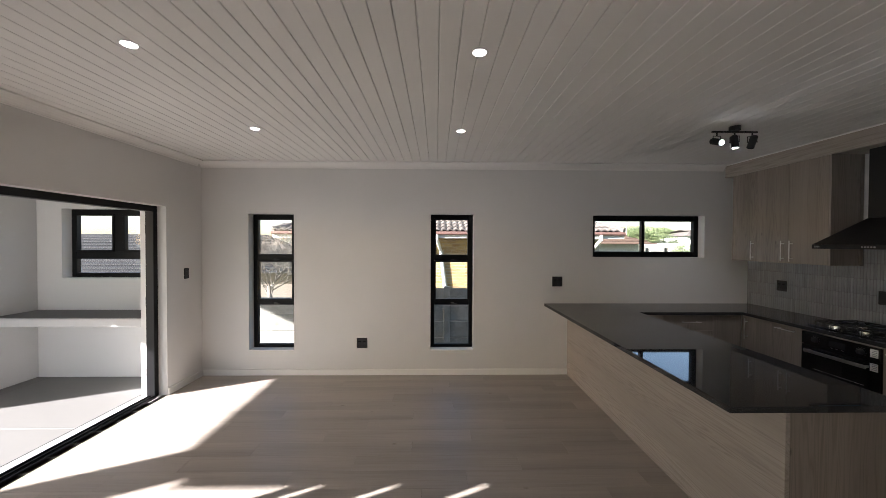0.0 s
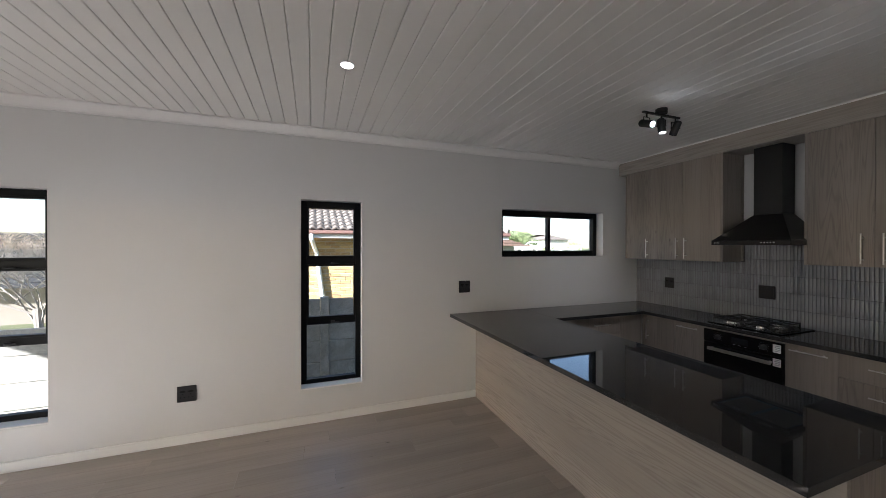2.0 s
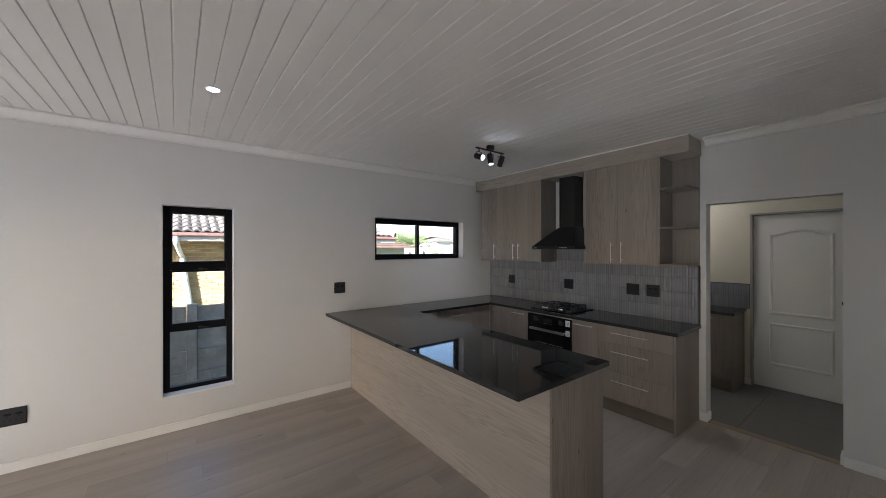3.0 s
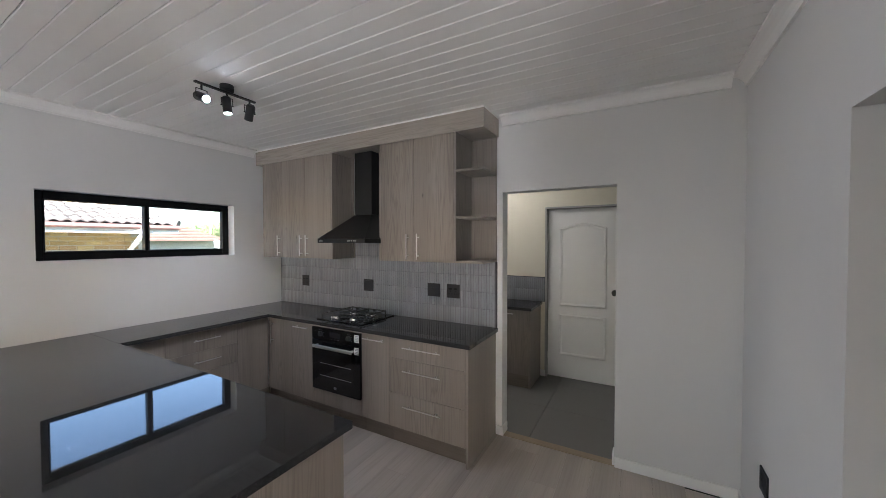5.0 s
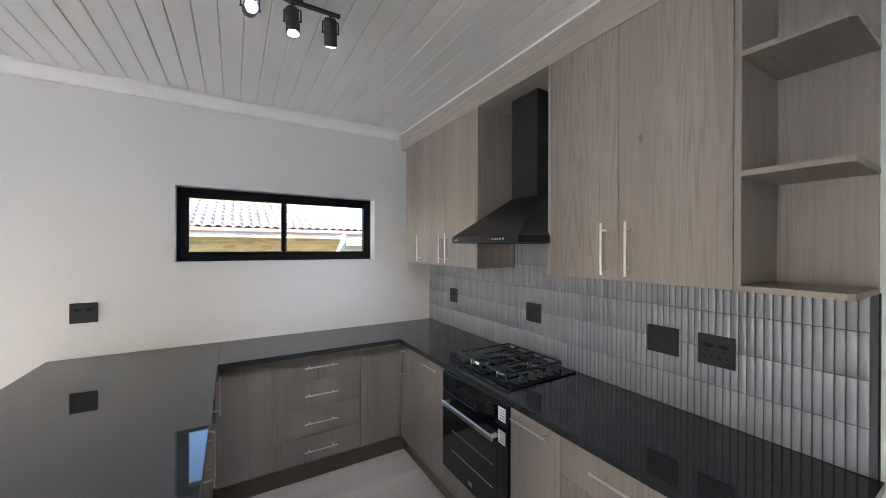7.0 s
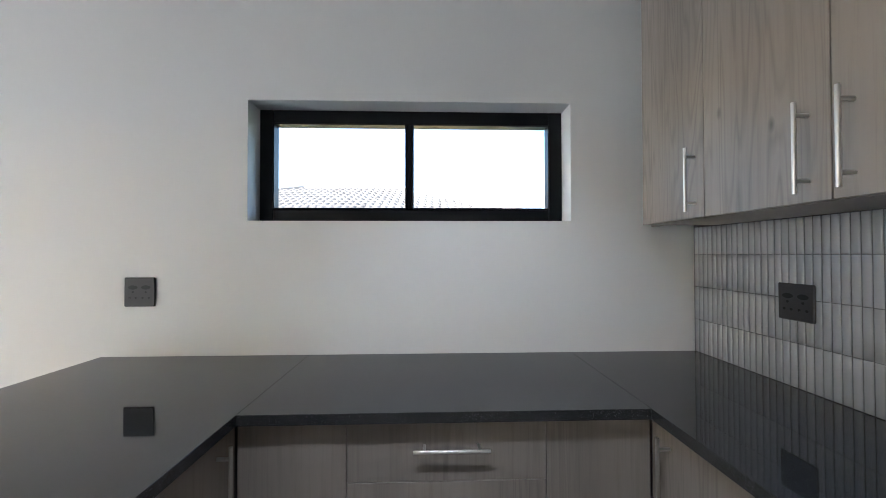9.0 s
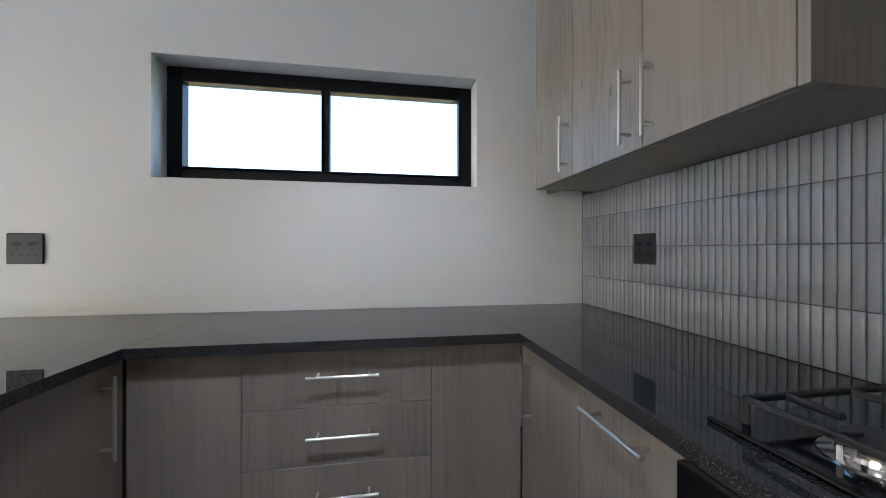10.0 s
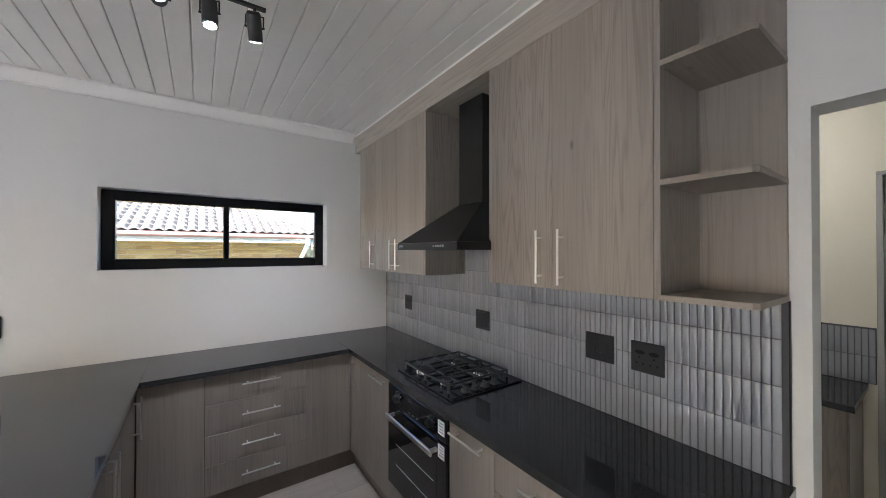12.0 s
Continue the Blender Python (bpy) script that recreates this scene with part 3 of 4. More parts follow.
for z0, z1, h in ((BZ, 0.312, 0.226), (0.312, 0.490, 0.407), (0.490, 0.668, 0.588), (0.668, CU, 0.769)):
    front(u, "drawer_front", "S", NF, 2.618, 3.183, z0, z1, (2.806, h, 3.018, h))
kick(u, (2.618, NF + 0.055, 0, 3.183, NF + 0.073, BZ))
u = thing("base_cabinet", (3.35, 4.13, 0), "plain grey oak corner base panel", "cabinet", GB)
carcase(u, "S", NF, 3.183, 3.486, BZ, CU, 0.51)
front(u, "panel", "S", NF, 3.183, 3.487, BZ, CU)
kick(u, (3.183, NF + 0.055, 0, EF + 0.054, NF + 0.073, BZ))
# peninsula
u = thing("peninsula", (2.04, 3.0, 0), "grey oak clad peninsula unit with cupboard doors facing the kitchen", "cabinet", GB)
box_part("back_panel", WOOD_Y, u, (1.760, 1.680, 0, 1.782, NY - 0.002, CU), 0.001, "pale oak panel with a horizontal grain")
box_part("end_panel", WOOD_V, u, (1.783, 1.680, 0, PF + 0.002, 1.700, CU), 0.001)
box_part("carcase", SEAL, u, (1.783, 1.701, BZ, PF - 0.019, NY - 0.002, CU))
for k, (a, b, h) in enumerate(((3.50, 3.866, 3.785), (3.14, 3.50, 3.18), (2.78, 3.14, 3.10), (2.42, 2.78, 2.46), (2.06, 2.42, 2.38), (1.702, 2.06, 1.75))):
    front(u, "door", "E", PF, a, b, BZ, CU, (h, 0.60, h, 0.82))
kick(u, (PF - 0.073, 1.701, 0, PF - 0.055, 3.866, BZ))

# the worktop: three slabs of black granite that meet at straight joints
GW = "granite worktop slabs"


def slab(label, b, at):
    t = thing("worktop", at, label, "worktop", GW)
    bm = bmesh.new()
    box(bm, *b, bevel=0.0009, segments=2)
    part("slab", bm, GRANITE, t)
    return t


slab("polished black granite peninsula top with a breakfast overhang", (1.472, 1.650, CU, 2.3338, NY - 0.002, CT), (1.9, 3.0, CU))
slab("polished black granite worktop below the window", (2.3342, 3.828, CU, 3.4643, NY - 0.002, CT), (2.9, 4.1, CU))
slab("polished black granite worktop with the hob let in", (3.4647, 1.660, CU, EX - 0.002, NY - 0.002, CT), (3.75, 3.0, CU))

# wall cabinets
UF, UZ0, UZ1 = 3.718, 1.425, 2.436
u = thing("wall_cabinet", (3.87, 3.75, UZ0), "tall grey oak wall cabinet with three doors", "cabinet", GU)
carcase(u, "W", UF, 3.236, 4.272, UZ0, UZ1, 0.30)
box_part("filler", WOOD_V, u, (UF + 0.11, 4.273, UZ0 + 0.002, UF + 0.13, NY - 0.002, UZ1))
for a, b, h in ((3.950, 4.272, 3.988), (3.596, 3.950, 3.643), (3.236, 3.596, 3.556)):
    front(u, "door", "W", UF, a, b, UZ0, UZ1, (h, 1.445, h, 1.655))
box_part("side_panel", WOOD_IN, u, (UF + 0.001, 3.217, UZ0, 3.985, 3.2355, UZ1))
box_part("wall_batten", WOOD_V, u, (3.99, 3.214, UZ0 + 0.005, EX - 0.012, 3.2355, UZ1))
u = thing("wall_cabinet", (3.87, 2.25, UZ0), "tall grey oak wall cabinet with two doors", "cabinet", GU)
carcase(u, "W", UF, 1.918, 2.626, UZ0, UZ1, 0.30)
box_part("side_panel", WOOD_IN, u, (UF, 2.627, UZ0, EX - 0.012, 2.645, UZ1), 0.001)
for a, b, h in ((2.283, 2.626, 2.336), (1.911, 2.283, 2.234)):
    front(u, "door", "W", UF, a, b, UZ0, UZ1, (h, 1.445, h, 1.655))
u = thing("open_shelf_unit", (3.87, 1.78, UZ0), "open grey oak end unit with three empty shelves", "shelf", GU)
box_part("side", WOOD_IN, u, (UF + 0.001, 1.8925, UZ0, EX - 0.012, 1.9100, UZ1))
box_part("back", WOOD_IN, u, (EX - 0.020, 1.672, UZ0, EX - 0.003, 1.892, UZ1))
for z in (UZ0, 1.770, 2.128):
    bm = bmesh.new()
    prism(bm, [(UF, 1.8923), (UF, 1.680), (UF + 0.012, 1.668), (EX - 0.021, 1.668), (EX - 0.021, 1.8923)], 2, z, z + 0.017)
    part("shelf", bm, WOOD_H, u)
u = thing("bulkhead", (3.86, 3.0, UZ1), "grey oak fascia that closes the wall cabinets to the ceiling", "cabinet trim", GU)
bm = bmesh.new()
box(bm, UF - 0.001, 1.660, UZ1 + 0.001, EX - 0.002, NY - 0.002, CZ - 0.014, 0.001)
part("fascia", bm, WOOD_Y, u)
bm = bmesh.new()
box(bm, UF + 0.001, 1.662, CZ - 0.0135, EX - 0.002, NY - 0.002, CZ + 0.003, 0.001)
part("scribe_strip", bm, CORNICE, u, "white painted strip up to the ceiling")

# ---- kitchen: appliances and fittings ----
oven = thing("built_in_oven", (3.6, 2.94, OZ0), "built-in black glass oven with a steel handle and two white stickers", "oven")
PLATE = material("black_oven_glass", (0.006, 0.006, 0.007), 0.06)
PALE = plaster("white_sticker", (0.75, 0.74, 0.72), 0.02)
INK = material("printed_grey", (0.28, 0.28, 0.28), 0.6)
OZM = 0.722
box_part("body", SEAL, oven, (EF + 0.006, OY0 + 0.004, OZ0 + 0.004, EF + 0.5, OY1 - 0.004, OZ1 - 0.004))
ctl = box_part("control_panel", PLATE, oven, (EF - 0.014, OY0, OZM + 0.004, EF + 0.005, OY1, OZ1), 0.002, "black glass control panel")
for y in (3.105, 2.775):
    bm = bmesh.new()
    rod(bm, (EF - 0.014, y, 0.778), (EF - 0.022, y, 0.778), 0.024, 24)
    rod(bm, (EF - 0.022, y, 0.778), (EF - 0.040, y, 0.778), 0.019, 24, 0.017)
    box(bm, EF - 0.044, y - 0.0025, 0.762, EF - 0.038, y + 0.0025, 0.795, 0.001)
    part("knob", bm, BLACK_MATT, ctl, "round black knob", True)
    for k in range(9):
        a = radians(-130 + 32 * k)
        box_part("mark", INK, ctl, (EF - 0.0155, y + 0.034 * math.sin(a) - 0.0015, 0.778 + 0.034 * math.cos(a) - 0.0015, EF - 0.0135, y + 0.034 * math.sin(a) + 0.0015, 0.778 + 0.034 * math.cos(a) + 0.0015))
box_part("display", material("dark_display", (0.02, 0.02, 0.022), 0.12), ctl, (EF - 0.0155, 2.88, 0.755, EF - 0.0135, 3.0, 0.805))
for y in (2.90, 2.94, 2.98):
    box_part("mark", INK, ctl, (EF - 0.0165, y - 0.008, 0.742, EF - 0.0145, y + 0.008, 0.746))
dr = box_part("door", PLATE, oven, (EF - 0.014, OY0, OZ0 + 0.002, EF + 0.005, OY1, OZM - 0.002), 0.002, "black glass oven door")
box_part("window", material("oven_inner_glass", (0.015, 0.014, 0.014), 0.03), dr, (EF - 0.0148, OY0 + 0.075, OZ0 + 0.095, EF - 0.0135, OY1 - 0.075, OZM - 0.105))
for z in (0.41, 0.52):
    bm = bmesh.new()
    rod(bm, (EF - 0.0152, OY0 + 0.10, z), (EF - 0.0152, OY1 - 0.10, z), 0.0016, 8)
    part("rack_edge", bm, STEEL, dr)
bm = bmesh.new()
box(bm, EF - 0.062, OY0 + 0.055, OZM - 0.060, EF - 0.050, OY1 - 0.055, OZM - 0.032, 0.003)
for y in (OY0 + 0.075, OY1 - 0.075):
    box(bm, EF - 0.051, y - 0.008, OZM - 0.055, EF - 0.013, y + 0.008, OZM - 0.037, 0.002)
part("handle", bm, STEEL, dr, "flat brushed steel handle")
box_part("badge", INK, dr, (EF - 0.0155, 2.925, OZ0 + 0.035, EF - 0.0135, 2.955, OZ0 + 0.055))
for par, z0, z1 in ((ctl, 0.755, 0.818), (dr, 0.650, 0.710)):
    st = box_part("sticker", PALE, par, (EF - 0.0158, OY0 + 0.012, z0, EF - 0.0138, OY0 + 0.062, z1))
    for k in range(4):
        z = z0 + 0.010 + 0.013 * k
        box_part("text_bar", INK, par, (EF - 0.0166, OY0 + 0.018, z, EF - 0.0150, OY0 + 0.050 - 0.004 * (k % 2), z + 0.005))

hob = thing("gas_hob", (3.73, 2.94, CT), "black four-burner gas hob with pan supports let into the granite", "hob")
HX0, HX1, HY0, HY1 = 3.540, 4.000, 2.697, 3.235
bm = bmesh.new()
box(bm, HX0, HY0, CT, HX1, HY1, CT + 0.009, 0.004, 2)
part("hob_plate", bm, BLACK_ENAMEL, hob)
BURN = ((3.646, 3.090, 0.040), (3.876, 3.090, 0.031), (3.646, 2.880, 0.027), (3.876, 2.880, 0.034))
for bx, by, r in BURN:
    bm = bmesh.new()
    lathe(bm, [(r * 1.5, 0.0), (r * 1.5, 0.003), (r * 1.12, 0.006), (r * 1.05, 0.016), (r * 1.05, 0.020)], (bx, by, CT + 0.008))
    bn = part("burner", bm, CHROME, hob, "polished burner ring", True)
    bm = bmesh.new()
    lathe(bm, [(r * 0.99, 0.020), (r * 1.0, 0.024), (r * 0.93, 0.030), (r * 0.4, 0.032)], (bx, by, CT + 0.008))
    part("burner_cap", bm, BLACK_MATT, bn, "black burner cap", True)
    bm = bmesh.new()
    rod(bm, (bx - r * 1.3, by + 0.012, CT + 0.009), (bx - r * 1.3, by + 0.012, CT + 0.028), 0.003, 8)
    part("igniter", bm, PALE, bn)
for k in range(4):
    bm = bmesh.new()
    kx = 3.651 + 0.0643 * k
    rod(bm, (kx, 2.745, CT + 0.009), (kx, 2.745, CT + 0.014), 0.022, 20)
    rod(bm, (kx, 2.745, CT + 0.014), (kx, 2.745, CT + 0.032), 0.018, 20, 0.015)
    box(bm, kx - 0.003, 2.727, CT + 0.030, kx + 0.003, 2.763, CT + 0.038, 0.001)
    part("knob", bm, BLACK_MATT, hob, "black hob knob", True)


def grate(y0, y1):
    """A cast pan support: an outer rail on feet and fingers that reach over the two burners."""
    bm = bmesh.new()
    z, t = CT + 0.046, 0.0050
    x0, x1, ym, xm = HX0 + 0.035, HX1 - 0.035, (y0 + y1) / 2, (HX0 + HX1) / 2
    def bar(ax, ay, bx, by, z0=z - t, z1=z + t):
        box(bm, min(ax, bx) - t, min(ay, by) - t, z0, max(ax, bx) + t, max(ay, by) + t, z1, 0.0025)
    bar(x0, y0, x1, y0), bar(x0, y1, x1, y1), bar(x0, y0, x0, y1), bar(x1, y0, x1, y1)
    for fx in (x0, x1):
        for fy in (y0, y1):
            bar(fx, fy, fx, fy, CT + 0.009, z + t)
    for cx in (3.646, 3.876):
        bar(cx, y0, cx, ym - 0.038), bar(cx, ym + 0.038, cx, y1)
    bar(x0, ym, 3.646 - 0.035, ym), bar(3.876 + 0.035, ym, x1, ym), bar(3.646 + 0.035, ym, 3.876 - 0.035, ym)
    bar(xm, y0, xm, y1)
    return part("pan_support", bm, BLACK_MATT, hob, "black cast-iron pan support")


grate(2.992, 3.200)
grate(2.776, 2.984)

hood = thing("cooker_hood", (3.77, 2.91, 1.58), "black pyramid cooker hood with a square chimney, protective film on", "cooker hood")
KX0, KY0, KY1, KZ = 3.515, 2.630, 3.188, 1.580
CX0, CY0, CY1, CZ0 = 3.845, 2.838, 3.045, 1.845
bm = bmesh.new()
low = [(KX0, KY0), (KX0, KY1), (EX - 0.014, KY1), (EX - 0.014, KY0)]
high = [(CX0, CY0), (CX0, CY1), (EX - 0.014, CY1), (EX - 0.014, CY0)]
rings = [[bm.verts.new((a, b, z)) for a, b in ring] for ring, z in ((low, KZ + 0.036), (high, CZ0))]
for i in range(4):
    bm.faces.new((rings[0][i], rings[1][i], rings[1][(i + 1) % 4], rings[0][(i + 1) % 4]))
bm.faces.new(rings[1])
bm.faces.new(rings[0][::-1])
bmesh.ops.recalc_face_normals(bm, faces=bm.faces)
part("canopy", bm, HOOD_BLACK, hood)
bm = bmesh.new()
box(bm, KX0, KY0, KZ, KX0 + 0.03, KY1, KZ + 0.0355, 0.001)
box(bm, KX0 + 0.03, KY0, KZ, EX - 0.014, KY0 + 0.03, KZ + 0.0355)
box(bm, KX0 + 0.03, KY1 - 0.03, KZ, EX - 0.014, KY1, KZ + 0.0355)
box(bm, EX - 0.075, KY0 + 0.03, KZ, EX - 0.014, KY1 - 0.03, KZ + 0.0355)
part("rim", bm, HOOD_BLACK, hood)
bm = bmesh.new()
box(bm, CX0, CY0, CZ0 + 0.001, EX - 0.014, CY1, UZ1, 0.002)
part("chimney", bm, HOOD_BLACK, hood)
FILTER = brushed("filter_mesh", (0.35, 0.35, 0.35), 0.5)
FILM = material("blue_film", (0.02, 0.22, 0.36), 0.3)
for y0, y1 in ((KY0 + 0.034, 2.905), (2.913, KY1 - 0.034)):
    fl = box_part("filter", FILTER, hood, (KX0 + 0.034, y0, KZ + 0.008, EX - 0.08, y1, KZ + 0.014), 0.001, "grey mesh grease filter with blue film edges")
    bm = bmesh.new()
    for a in ((KX0 + 0.034, y0, KX0 + 0.044, y1), (EX - 0.09, y0, EX - 0.08, y1), (KX0 + 0.044, y0, EX - 0.09, y0 + 0.008), (KX0 + 0.044, y1 - 0.008, EX - 0.09, y1)):
        box(bm, a[0], a[1], KZ + 0.005, a[2], a[3], KZ + 0.0078)
    part("film_edge", bm, FILM, fl, "blue protective film edge")
    box_part("latch", INK, fl, (KX0 + 0.07, (y0 + y1) / 2 - 0.03, KZ + 0.002, KX0 + 0.09, (y0 + y1) / 2 + 0.03, KZ + 0.0078), 0.001)
box_part("lamp_cover", FILTER, hood, (EX - 0.065, 2.80, KZ - 0.002, EX - 0.035, 3.02, KZ + 0.0005))
for k in range(5):
    bm = bmesh.new()
    y = 2.735 + 0.020 * k
    rod(bm, (KX0, y, KZ + 0.018), (KX0 - 0.004, y, KZ + 0.018), 0.006 if k == 0 else 0.005, 12)
    part("button", bm, STEEL, hood, "small steel push button")
bm = bmesh.new()
for a in ((3.125, 0.011, 3.165, 0.013), (3.125, 0.024, 3.165, 0.026), (3.125, 0.013, 3.127, 0.024), (3.163, 0.013, 3.165, 0.024), (3.131, 0.016, 3.159, 0.021)):
    box(bm, KX0 - 0.0015, a[0], KZ + a[1], KX0 + 0.0005, a[2], KZ + a[3])
part("badge", bm, INK, hood, "plain grey badge")


PLATE_GREY = material("charcoal_plate", (0.022, 0.022, 0.024), 0.5, spec=0.3)


def plate(face, plane, u0, u1, z0, z1, kind, label):
    """A square black switch or socket plate on a wall, with rockers or pin holes."""
    at = {"W": (plane, (u0 + u1) / 2, z0), "S": ((u0 + u1) / 2, plane, z0), "E": (plane, (u0 + u1) / 2, z0), "N": ((u0 + u1) / 2, plane, z0)}[face]
    t = thing("wall_socket" if kind == "socket" else "wall_switch", at, label, "socket" if kind == "socket" else "switch", "black wall plates")
    sgn = {"W": -1, "S": -1, "E": 1, "N": 1}[face]
    def slab_of(a, b, c, d, lo, hi):
        p, q = sorted((plane + sgn * lo, plane + sgn * hi))
        return (p, a, c, q, b, d) if face in "WE" else (a, p, c, b, q, d)
    box_part("cover_plate", PLATE_GREY, t, slab_of(u0, u1, z0, z1, 0.0, 0.008), 0.003)
    w, h, um = u1 - u0, z1 - z0, (u0 + u1) / 2
    if kind == "switch":
        box_part("rocker", PLATE_GREY, t, slab_of(um - w * 0.2, um + w * 0.2, z0 + h * 0.32, z1 - h * 0.32, 0.008, 0.011), 0.002)
    elif kind == "socket":
        for c in (u0 + w * 0.29, u1 - w * 0.29):
            bm = bmesh.new()
            eye = [(c + w * 0.155 * math.cos(k * math.pi / 8) * (0.75 + 0.25 * abs(math.cos(k * math.pi / 8))), z0 + h * (0.66 + 0.075 * math.sin(k * math.pi / 8))) for k in range(16)]
            prism(bm, eye, 0 if face in "WE" else 1, *sorted((plane + sgn * 0.0070, plane + sgn * 0.0085)))
            part("socket_well", bm, BLACK_AL, t)
            for du, dz in ((0, 0.50), (-0.10, 0.30), (0.10, 0.30)):
                bm = bmesh.new()
                p = slab_of(c + w * du, c + w * du, z0 + h * dz, z0 + h * dz, 0.0070, 0.0086)
                rod(bm, p[:3], p[3:], 0.0045, 12)
                part("pin_hole", bm, BLACK_AL, t)
    else:
        box_part("blank", PLATE_GREY, t, slab_of(u0 + w * 0.1, u1 - w * 0.1, z0 + h * 0.1, z1 - h * 0.1, 0.008, 0.0095), 0.002)
    return t


TX = EX - 0.0125
plate("W", TX, 3.893, 4.005, 1.095, 1.213, "socket", "square black double socket on the grey tiled splashback")
plate("W", TX, 2.965, 3.090, 1.095, 1.213, "blank", "square blank black cover plate on the splashback")
plate("W", TX, 2.200, 2.330, 1.098, 1.216, "switch", "square black isolator switch on the grey splashback")
plate("W", TX, 2.006, 2.130, 1.098, 1.218, "socket", "square black double socket beside the isolator switch")
plate("S", NY, 1.568, 1.694, 1.090, 1.212, "socket", "square black double socket on the wall above the counter")
plate("S", NY, -0.832, -0.702, 0.330, 0.456, "socket", "square black double socket low on the plaster wall")
plate("E", WX, 4.085, 4.160, 1.206, 1.326, "switch", "narrow black light switch beside the folding door")
plate("N", SY, 3.52, 3.64, 0.33, 0.45, "socket", "square black socket low on the wall near the passage")

# ---- lights ----
GD = "recessed ceiling downlights"


def downlight():
    t = thing("downlight", (0, 0, CZ), "round white recessed downlight, lit", "downlight", GD)
    bm = bmesh.new()
    lathe(bm, [(0.040, -0.001), (0.040, -0.004), (0.036, -0.0055), (0.033, -0.003), (0.033, 0.0)], (0, 0, CZ), 32)
    part("trim_ring", bm, TRIM, t, "white trim ring", True)
    bm = bmesh.new()
    lathe(bm, [(0.0325, -0.001), (0.0325, -0.0045), (0.02, -0.005)], (0, 0, CZ), 32)
    part("diffuser", bm, GLOW, t, "glowing white diffuser", True)
    return t


d = downlight()
d.location = (0.350, 3.155, CZ)
for px, py in ((0.358, 1.905), (-1.418, 3.145), (-1.380, 1.875)):
    copy_thing(d, pose(px, py, CZ))

sp = thing("spotlight_bar", (2.615, 2.98, CZ), "black ceiling spotlight bar with three adjustable heads", "ceiling light")
bm = bmesh.new()
rod(bm, (2.615, 2.98, CZ - 0.001), (2.615, 2.98, CZ - 0.036), 0.040, 28)
part("ceiling_rose", bm, BLACK_MATT, sp, "", True)
box_part("bar", BLACK_MATT, sp, (2.425, 2.970, CZ - 0.052, 2.805, 2.990, CZ - 0.040), 0.002)
for hx, way, spread in ((2.465, Vector((0.05, -0.92, -0.38)), 80), (2.615, Vector((0.04, -0.10, -0.99)), 92), (2.765, Vector((0.16, 0.55, -0.82)), 62)):
    way.normalize()
    pivot = Vector((hx, 2.98, CZ - 0.128))
    side = way.cross(Vector((0.35, 1, 0))).normalized() if abs(way.z) > 0.8 else way.cross(Vector((0, 0, 1))).normalized()
    bm = bmesh.new()
    rod(bm, (hx, 2.98, CZ - 0.052), (hx, 2.98, CZ - 0.082), 0.006, 10)
    for s in (-1, 1):
        c = pivot + side * 0.032 * s
        rod(bm, c, Vector((c.x, c.y, CZ - 0.082)), 0.0028, 8)
    rod(bm, Vector((pivot.x, pivot.y, CZ - 0.082)) + side * 0.033, Vector((pivot.x, pivot.y, CZ - 0.082)) - side * 0.033, 0.0028, 8)
    rod(bm, pivot + side * 0.036, pivot - side * 0.036, 0.004, 8)
    yoke = part("yoke", bm, BLACK_MATT, sp, "", True)
    bm = bmesh.new()
    rod(bm, pivot - way * 0.045, pivot + way * 0.050, 0.0265, 24)
    rod(bm, pivot - way * 0.055, pivot - way * 0.045, 0.020, 24, 0.0265)
    head = part("head", bm, BLACK_MATT, sp, "black cylinder lamp head", True)
    bm = bmesh.new()
    rod(bm, pivot + way * 0.0502, pivot + way * 0.0516, 0.020, 24)
    part("lens", bm, GLOW_COOL, head, "glowing lamp lens")
    la = bpy.data.lights.new("spot_beam", "SPOT")
    la.energy, la.spot_size, la.spot_blend, la.shadow_soft_size, la.color = 2.6, radians(spread), 0.7, 0.025, (0.93, 0.97, 1.0)
    lo = new("spot_beam", la)
    lo.matrix_world = look(pivot + way * 0.056, pivot + way)
# Assumed lamp, out of view: a glowing disc added to light the scullery.
cl = thing("ceiling_light", (4.9, 2.2, 2.5), "unseen round ceiling light added to light the scullery", "ceiling light")
bm = bmesh.new()
lathe(bm, [(0.15, 0.0), (0.15, -0.02), (0.13, -0.05), (0.05, -0.06)], (4.9, 2.2, 2.5), 32)
part("diffuser", bm, lamp_glow("opal_fill_glow", (1.0, 0.95, 0.84), 1.9), cl, "", True)

# ---- scullery ----
u = thing("scullery_cabinet", (5.24, 2.3, 0), "grey oak base cabinet in the scullery", "cabinet", GB)
carcase(u, "W", 5.005, 1.680, 3.07, BZ, CU, 0.46)
for a, b in ((1.662, 2.12), (2.12, 2.58), (2.58, 3.07)):
    front(u, "door", "W", 5.005, a, b, BZ, CU, (a + 0.17, 0.805, b - 0.06, 0.805))
box_part("end_panel", WOOD_V, u, (5.024, 1.660, 0, 5.476, 1.679, CU), 0.001)
kick(u, (5.03, 1.68, 0, 5.05, 3.07, BZ))
t = thing("worktop", (5.2, 2.3, CU), "polished black granite worktop of the scullery", "worktop", GW)
bm = bmesh.new()
box(bm, 4.980, 1.640, CU, 5.478, 3.076, CT, 0.0025, 2)
part("slab", bm, GRANITE, t)

# ---- patio ----
t = thing("braai_counter", (-3.8, 4.16, 0.72), "white plastered patio counter shelf with a dark top", "counter")
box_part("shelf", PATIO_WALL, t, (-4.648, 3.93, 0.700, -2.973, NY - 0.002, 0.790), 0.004)
